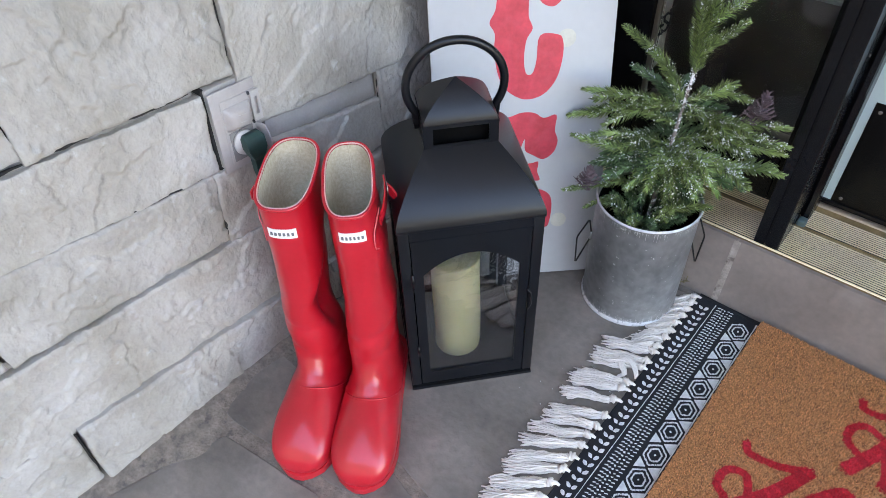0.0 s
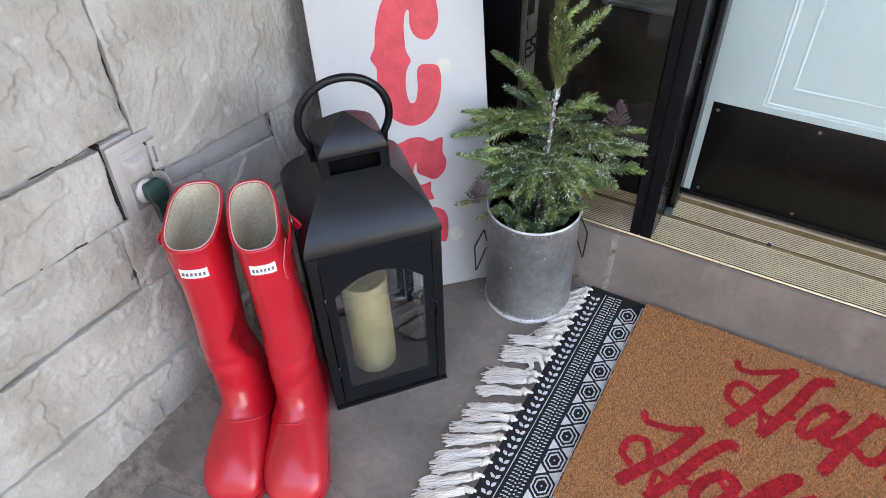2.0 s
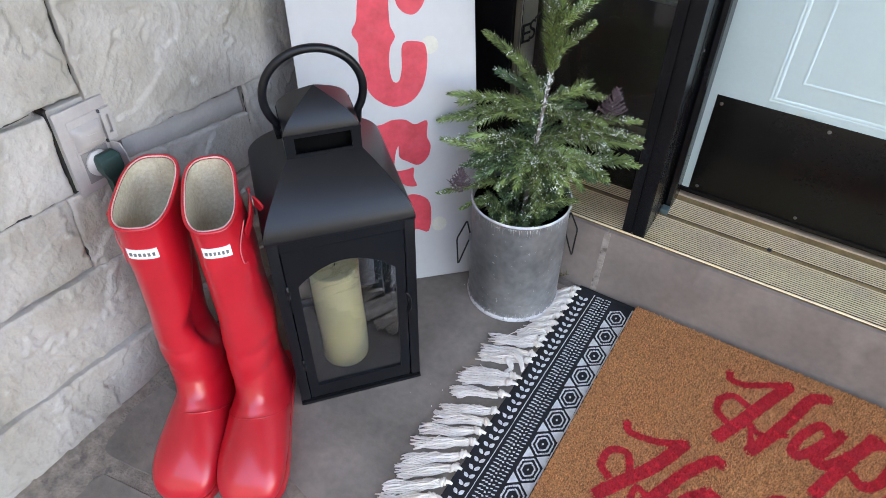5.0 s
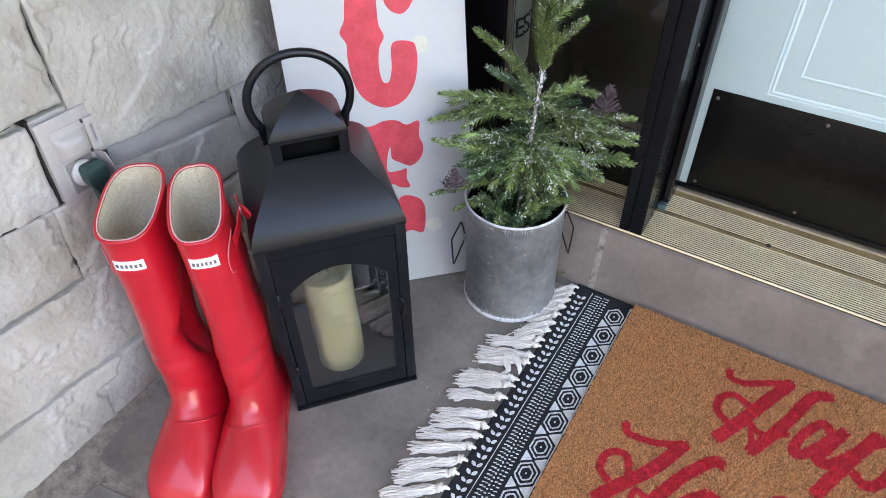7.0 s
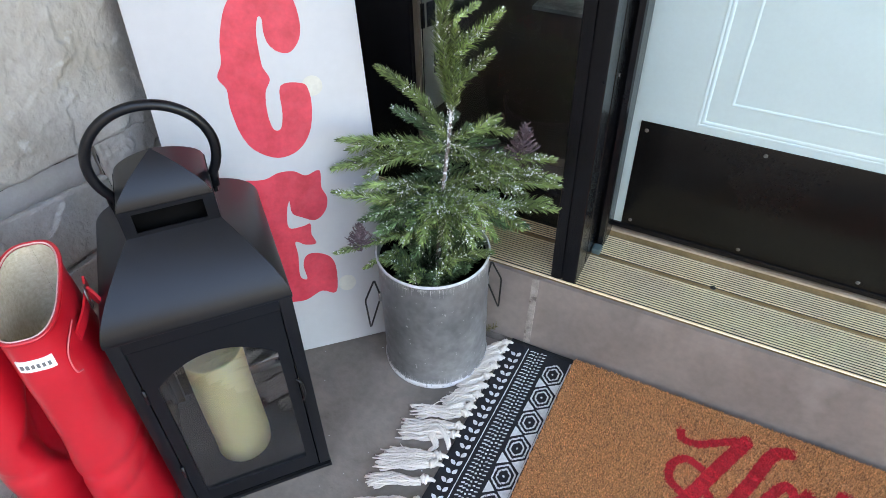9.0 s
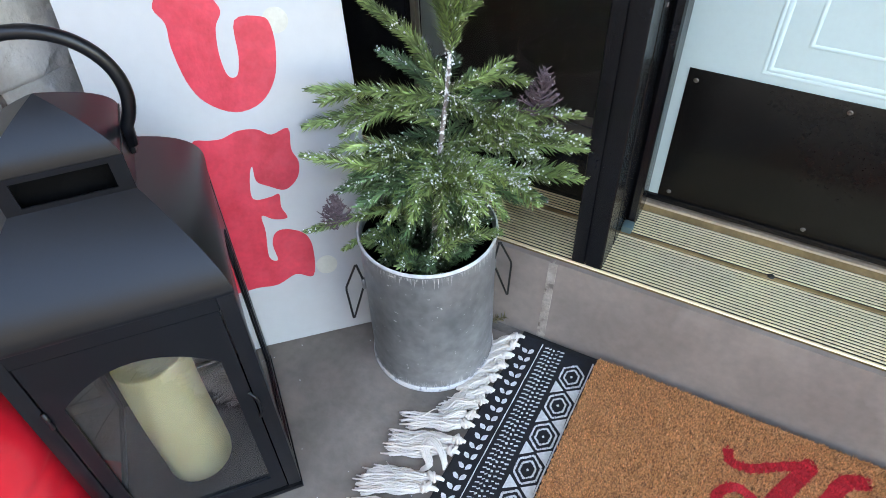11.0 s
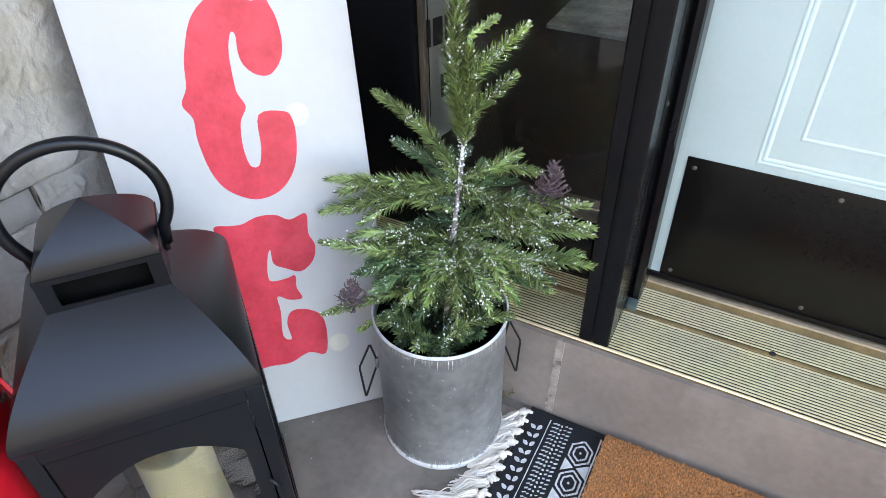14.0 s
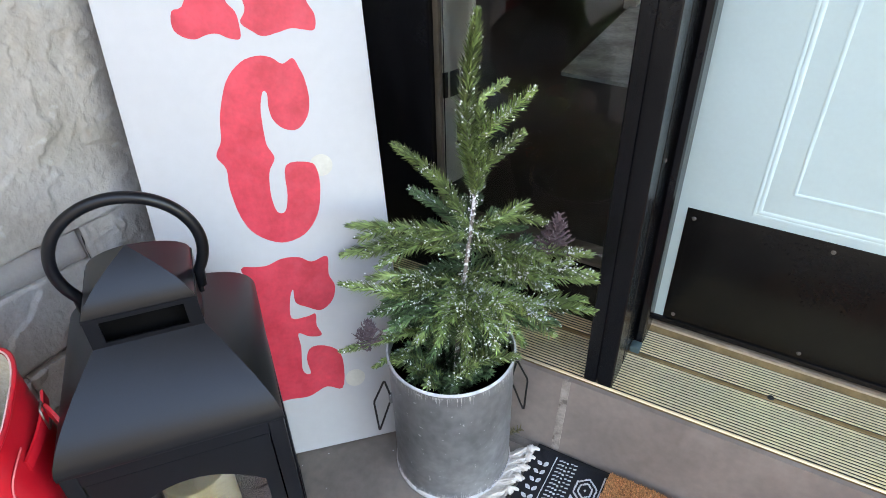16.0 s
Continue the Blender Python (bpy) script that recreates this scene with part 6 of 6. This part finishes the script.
# ---- coir mat ----
mat_thing = thing("coir_doormat", "brown coir doormat with red script lettering, lying on the rug", "doormat", pose(0, 0, 0.0062))
MX0, MX1, MY0, MY1, MT = 0.610, 1.352, -0.468, -0.0395, 0.0125
box("backing", MX0 + 0.002, MX1 - 0.002, MY0 + 0.002, MY1 - 0.002, 0.0, 0.003, BACKING, mat_thing, 0.0, "black rubber backing")
box("coir_body", MX0 + 0.001, MX1 - 0.001, MY0 + 0.001, MY1 - 0.001, 0.0031, MT - 0.0040, COIR, mat_thing, 0.002)
OX, OY = 0.032, 0.044
STROKES = [  # half width, points: the script reads Happy Holidays
    (0.0062, [(.785, -.098), (.791, -.110), (.811, -.109), (.848, -.087), (.870, -.076)]),
    (0.0098, [(.869, -.078), (.842, -.135), (.821, -.182), (.801, -.223)]),
    (0.0060, [(.824, -.146), (.802, -.139), (.786, -.155), (.788, -.179), (.807, -.192)]),
    (0.0092, [(.925, -.070), (.904, -.083), (.883, -.139), (.862, -.189), (.846, -.220)]),
    (0.0050, [(.845, -.215), (.837, -.183), (.830, -.170), (.850, -.186), (.884, -.168)]),
    (0.0072, [(.939, -.136), (.926, -.122), (.905, -.153), (.896, -.186), (.903, -.194), (.920, -.175), (.943, -.135)]),
    (0.0085, [(.953, -.123), (.935, -.165), (.927, -.186), (.936, -.190), (.951, -.180), (.968, -.155)]),
    (0.0095, [(.995, -.106), (.964, -.173), (.936, -.240)]),
    (0.0078, [(.985, -.128), (1.008, -.112), (1.022, -.130), (1.010, -.175), (.990, -.195), (.974, -.184)]),
    (0.0095, [(1.080, -.076), (1.049, -.143), (1.021, -.210)]),
    (0.0078, [(1.070, -.098), (1.093, -.082), (1.107, -.100), (1.095, -.145), (1.075, -.165), (1.059, -.154)]),
    (0.0090, [(1.125, -.070), (1.105, -.120), (1.125, -.138), (1.160, -.080), (1.120, -.190), (1.085, -.200)]),
]
LOW = [
    (0.0062, [(.649, -.315), (.659, -.327), (.695, -.322), (.733, -.303)]),
    (0.0098, [(.731, -.306), (.706, -.362), (.677, -.406), (.654, -.442)]),
    (0.0060, [(.684, -.396), (.668, -.363), (.645, -.370), (.642, -.397), (.658, -.410)]),
    (0.0092, [(.785, -.308), (.773, -.310), (.746, -.350), (.722, -.403), (.697, -.449)]),
    (0.0050, [(.696, -.444), (.696, -.406), (.714, -.409), (.742, -.398)]),
    (0.0085, [(.779, -.362), (.758, -.388), (.752, -.415), (.766, -.424), (.790, -.402), (.800, -.370), (.782, -.360)]),
    (0.0050, [(.780, -.375), (.800, -.392), (.830, -.380)]),
    (0.0085, [(.815, -.393), (.849, -.358), (.874, -.321), (.862, -.325), (.832, -.365), (.808, -.420), (.83, -.425)]),
    (0.0080, [(.865, -.375), (.850, -.415), (.862, -.425), (.885, -.400)]),
    (0.0075, [(.902, -.337), (.885, -.352)]),
    (0.0085, [(.930, -.375), (.905, -.385), (.895, -.415), (.915, -.420), (.950, -.365), (.975, -.315), (.935, -.415), (.96, -.42)]),
    (0.0085, [(1.000, -.372), (.975, -.385), (.965, -.412), (.985, -.418), (1.015, -.370), (.995, -.412), (1.02, -.415)]),
    (0.0085, [(1.045, -.360), (1.030, -.405), (1.050, -.415), (1.085, -.360), (1.045, -.47)]),
    (0.0080, [(1.125, -.355), (1.110, -.375), (1.130, -.395), (1.110, -.415)]),
]
STROKES += [(w, [(x + OX, y + OY) for x, y in p]) for w, p in LOW]
SEG = []
for w, p in STROKES:
    q = smooth_path([(x, y, 0) for x, y in p], 6 * len(p))
    SEG += [(a.x, a.y, b.x, b.y, w) for a, b in zip(q, q[1:])]
SEG = np.array(SEG)


def in_letters(px, py):
    """For arrays of places: whether each lies inside a stroke of the lettering."""
    hit = np.zeros(len(px), bool)
    for x0, y0, x1, y1, w in SEG:
        near = np.where((px > min(x0, x1) - w) & (px < max(x0, x1) + w) & (py > min(y0, y1) - w) & (py < max(y0, y1) + w))[0]
        if not len(near):
            continue
        dx, dy = x1 - x0, y1 - y0
        t = np.clip(((px[near] - x0) * dx + (py[near] - y0) * dy) / (dx * dx + dy * dy + 1e-12), 0, 1)
        dist = np.hypot(px[near] - x0 - t * dx, py[near] - y0 - t * dy)
        hit[near[dist < w]] = True
    return hit


# dyed ground under the lettering
verts, faces = [], []
for k, (x0, y0, x1, y1, w) in enumerate(SEG):
    d = Vector((x1 - x0, y1 - y0, 0)).normalized()
    nrm = Vector((-d.y, d.x, 0)) * (w - 0.0008)
    b = len(verts)
    lie = MT - 0.0036 + (k % 60) * 0.00002
    a, c = Vector((x0, y0, lie)) - d * w * 0.4, Vector((x1, y1, lie)) + d * w * 0.4
    verts += [a + nrm, a - nrm, c - nrm, c + nrm]
    faces.append((b, b + 1, b + 2, b + 3))
ob = mesh_object("lettering_base", verts, faces, COIR_RED, False, mat_thing, "red dyed lettering")
ob["kind"] = "stuff"
rng = np.random.default_rng(7)


def fibres(px, py, name, mat, label, coarse):
    n = len(px)
    ang = rng.uniform(0, 2 * np.pi, n)
    lean = rng.uniform(0.0002, 0.0022, n)
    hgt = MT - 0.0035 + rng.uniform(0.001, 0.0050, n)
    wid = np.where(rng.random(n) < coarse, rng.uniform(0.0010, 0.0019, n), rng.uniform(0.00045, 0.0009, n))
    edge = np.minimum.reduce([px - MX0, MX1 - px, py - MY0, MY1 - py])
    hgt -= np.clip(0.004 - edge, 0, 0.004) * 0.6
    bz = np.full(n, MT - 0.0068)
    v = np.zeros((n, 4, 3))
    for k in range(3):
        a = ang + k * 2.094
        v[:, k, 0], v[:, k, 1], v[:, k, 2] = px + np.cos(a) * wid, py + np.sin(a) * wid, bz
    v[:, 3, 0], v[:, 3, 1], v[:, 3, 2] = px + np.cos(ang) * lean, py + np.sin(ang) * lean, hgt
    b = np.arange(n)[:, None] * 4
    f = np.concatenate([b + np.array([0, 1, 3]), b + np.array([1, 2, 3]), b + np.array([2, 0, 3])])
    me = bpy.data.meshes.new(name)
    me.from_pydata(v.reshape(-1, 3).tolist(), [], f.tolist())
    me.materials.append(mat)
    ob = new(name, me)
    ob.parent = mat_thing
    ob["kind"], ob["label"] = "stuff", label
    return ob


px = np.concatenate([rng.uniform(MX0 + 0.0008, 1.06, 130000), rng.uniform(1.06, MX1 - 0.001, 25000)])
py = rng.uniform(MY0 + 0.0008, MY1 - 0.0008, len(px))
hit = in_letters(px + rng.normal(0, 0.0006, len(px)), py + rng.normal(0, 0.0006, len(px)))
fibres(px[~hit], py[~hit], "coir_surface", COIR, "bristly brown coir fibre surface", 0.42)
fibres(px[hit], py[hit], "lettering", COIR_RED, "red dyed coir script lettering", 0.4)

# ---- specks of fake snow fallen on the floor ----
random.seed(51)
frost_v, frost_f = [], []
for _ in range(70):
    a, r = random.uniform(0, 6.28), random.uniform(0.09, 0.30)
    x, y = 0.40 + r * math.cos(a), -0.20 + r * math.sin(a)
    if y < -0.06 and x < 0.49 and (x - PC.x) ** 2 + (y - PC.y) ** 2 > 0.0068 and x + y * 0.9 > 0.02:
        fleck(Vector((x, y, 0.0008)) - ZB, random.uniform(0.0005, 0.0013))
specks = mesh_object("fake_snow_specks", frost_v, frost_f, FROST, False)
tagged(specks, "white specks of fake snow fallen on the slate floor", "fake snow", kind="stuff")

# ---- outlet on the stone wall ----
OM = Matrix.Translation((-0.0045, -0.5270, 0.405)) @ pose(0, 0, 0, -2.5, 0, 0) @ pose(0, 0, 0, 90, 0, 90) @ Matrix.Diagonal((0.9, 1.02, 0.9, 1))
outlet = thing("outdoor_outlet", "painted outdoor power outlet with opened weather cover and a plug", "power outlet", OM)
# near-black box whose rim gives the open joint its shade
box("joint_shade", -0.0385, 0.0395, -0.0580, 0.0590, -0.020, 0.0005, CRACK, outlet, 0.001, "dark rim for the shade in the open joint round the box")
box("mortar_bed", -0.0352, 0.0395, -0.0535, 0.0592, -0.020, 0.0035, SMOOTHED, outlet, 0.003, "trowelled mortar round the box")
# local x along the wall, local y up, local z out of the wall
box("back_box", -0.034, 0.034, -0.053, 0.053, -0.006, 0.0105, PLATE, outlet, 0.002)
box("cover_plate", -0.0375, 0.0375, -0.0565, 0.0565, 0.0106, 0.0142, PLATE, outlet, 0.0013)
box("recess_frame", -0.0235, 0.0240, -0.047, 0.042, 0.0143, 0.0156, PLATE, outlet, 0.0006)
# pillow-shaped closed cover over the upper socket
bm = bmesh.new()
grid = [[bm.verts.new((-0.0215 + 0.043 * i / 14, 0.001 + 0.031 * j / 10, 0.0157 + 0.0135 * (max(0.0, 1 - (2 * i / 14 - 1) ** 4) * max(0.0, 1 - (2 * j / 10 - 1) ** 4)) ** 0.7)) for i in range(15)] for j in range(11)]
for r0, r1 in zip(grid, grid[1:]):
    for i in range(14):
        bm.faces.new((r0[i], r0[i + 1], r1[i + 1], r1[i]))
part("socket_cover", bm, PLATE, outlet, "pale pillow-shaped socket cover", smooth=True)
for yy in (0.012, 0.022):
    v, f = tube(smooth_path([(-0.017, yy, 0.0225), (-0.006, yy + 0.001, 0.0284), (0.006, yy, 0.0286)], 10), 0.0006, 6)
    mesh_object("moulded_rib", v, f, PLATE_PALE, True, outlet)
box("socket_face", -0.020, 0.020, -0.044, -0.002, 0.0157, 0.0168, SOCKET_GREY, outlet, 0.0005, "socket face in a grey darkened for shade")
# hinge bracket with a slot, and the lower lid standing open
bm = bmesh.new()
for b_ in ((0.0242, 0.029, 0.000, 0.042, 0.0143, 0.0200), (0.0345, 0.0385, 0.000, 0.042, 0.0143, 0.0200), (0.029, 0.0345, 0.033, 0.042, 0.0143, 0.0200), (0.029, 0.0345, 0.000, 0.009, 0.0143, 0.0200)):
    box_into(bm, *b_)
part("hinge_bracket", bm, PLATE_PALE, outlet)
bm = bmesh.new()
prev = None
for i in range(9):
    t = i / 8
    yy = -0.002 - 0.052 * t
    hgt = 0.010 + 0.012 * math.sin(math.pi * min(1, 0.25 + t * 0.75))
    row = [bm.verts.new((0.0255 + 0.006 * t, yy, 0.0145)), bm.verts.new((0.0285 + 0.010 * t, yy, 0.0145 + hgt)), bm.verts.new((0.0305 + 0.010 * t, yy, 0.0145 + hgt)), bm.verts.new((0.0275 + 0.006 * t, yy, 0.0145))]
    if prev:
        for k in range(4):
            bm.faces.new((prev[k], prev[(k + 1) % 4], row[(k + 1) % 4], row[k]))
    else:
        bm.faces.new(row)
    prev = row
bm.faces.new(prev[::-1])
part("lid", bm, PLATE_PALE, outlet, "pale lower lid standing open", smooth=True)
# small black blocks imitate the shade in the hinge gaps
for yy in (0.0, 0.040):
    box("hinge_gap_shade", 0.0215, 0.0245, yy - 0.002, yy + 0.002, 0.0158, 0.0195, INK, outlet, 0.0005, "black block for the shade in the hinge gap")
plug = thing("plug_and_cord", "dark green plug with cord in the outlet", "plug", OM)
v, f = lathe([(0.0, 0.0), (0.0165, 0.0), (0.0173, 0.002), (0.0166, 0.006), (0.0, 0.007)], 28)
ob = mesh_object("plug_collar", v, f, PLATE_PALE, True, plug, "white plastic collar")
ob.matrix_basis = Matrix.Translation((-0.001, -0.020, 0.0169))
bm = bmesh.new()
loops = []
for yy, hw_, z0_, z1_ in ((-0.006, 0.0125, 0.0, 0.008), (-0.011, 0.0160, 0.0, 0.015), (-0.026, 0.0155, 0.0, 0.019), (-0.036, 0.0110, 0.0, 0.018), (-0.042, 0.0075, 0.001, 0.015), (-0.062, 0.0062, 0.001, 0.013), (-0.074, 0.0045, 0.002, 0.011)):
    loops.append([bm.verts.new((0.006 + sx * hw_, yy, 0.0241 + (z0_ if sz < 0 else z1_))) for sx, sz in ((-1, -1), (1, -1), (1, 0.4), (0.6, 1), (-0.6, 1), (-1, 0.4))])
for l0, l1 in zip(loops, loops[1:]):
    for k in range(6):
        bm.faces.new((l0[k], l0[(k + 1) % 6], l1[(k + 1) % 6], l1[k]))
bm.faces.new(loops[0][::-1])
bm.faces.new(loops[-1])
bmesh.ops.bevel(bm, geom=list(bm.edges), offset=0.0008, segments=1, affect="EDGES")
part("plug_body", bm, GREEN_CORD, plug, smooth=True)
v, f = tube(smooth_path([(0.006, -0.068, 0.0305), (0.008, -0.085, 0.030), (0.012, -0.13, 0.028), (0.05, -0.22, 0.026), (0.07, -0.33, 0.024), (0.09, -0.385, 0.022), (0.2, -0.398, 0.022)], 50), 0.0032, 9)
mesh_object("cord", v, f, GREEN_CORD, True, plug)

# a dry sprig caught in the tassels beside the bucket
dry = thing("dry_sprig", "small dry brown-green sprig caught in the rug tassels", "sprig", pose(0.466, -0.042, 0.010, 0, 0, 40))
random.seed(61)
verts, faces = [], []
tube([(-0.014, 0, 0.001), (0, 0.001, 0.004), (0.014, -0.001, 0.006)], [0.0010, 0.0009, 0.0006], 6, verts=verts, faces=faces)
for k in range(34):
    t = random.random()
    p = Vector((-0.012 + 0.026 * t, 0, 0.002 + 0.004 * t))
    d = Vector((random.uniform(0.1, 1), random.uniform(-1, 1), random.uniform(-0.1, 0.8))).normalized()
    tube([p, p + d * random.uniform(0.005, 0.010)], [0.0009, 0.0004], 4, verts=verts, faces=faces)
mesh_object("twig", verts, faces, DRY_LEAF, False, dry)
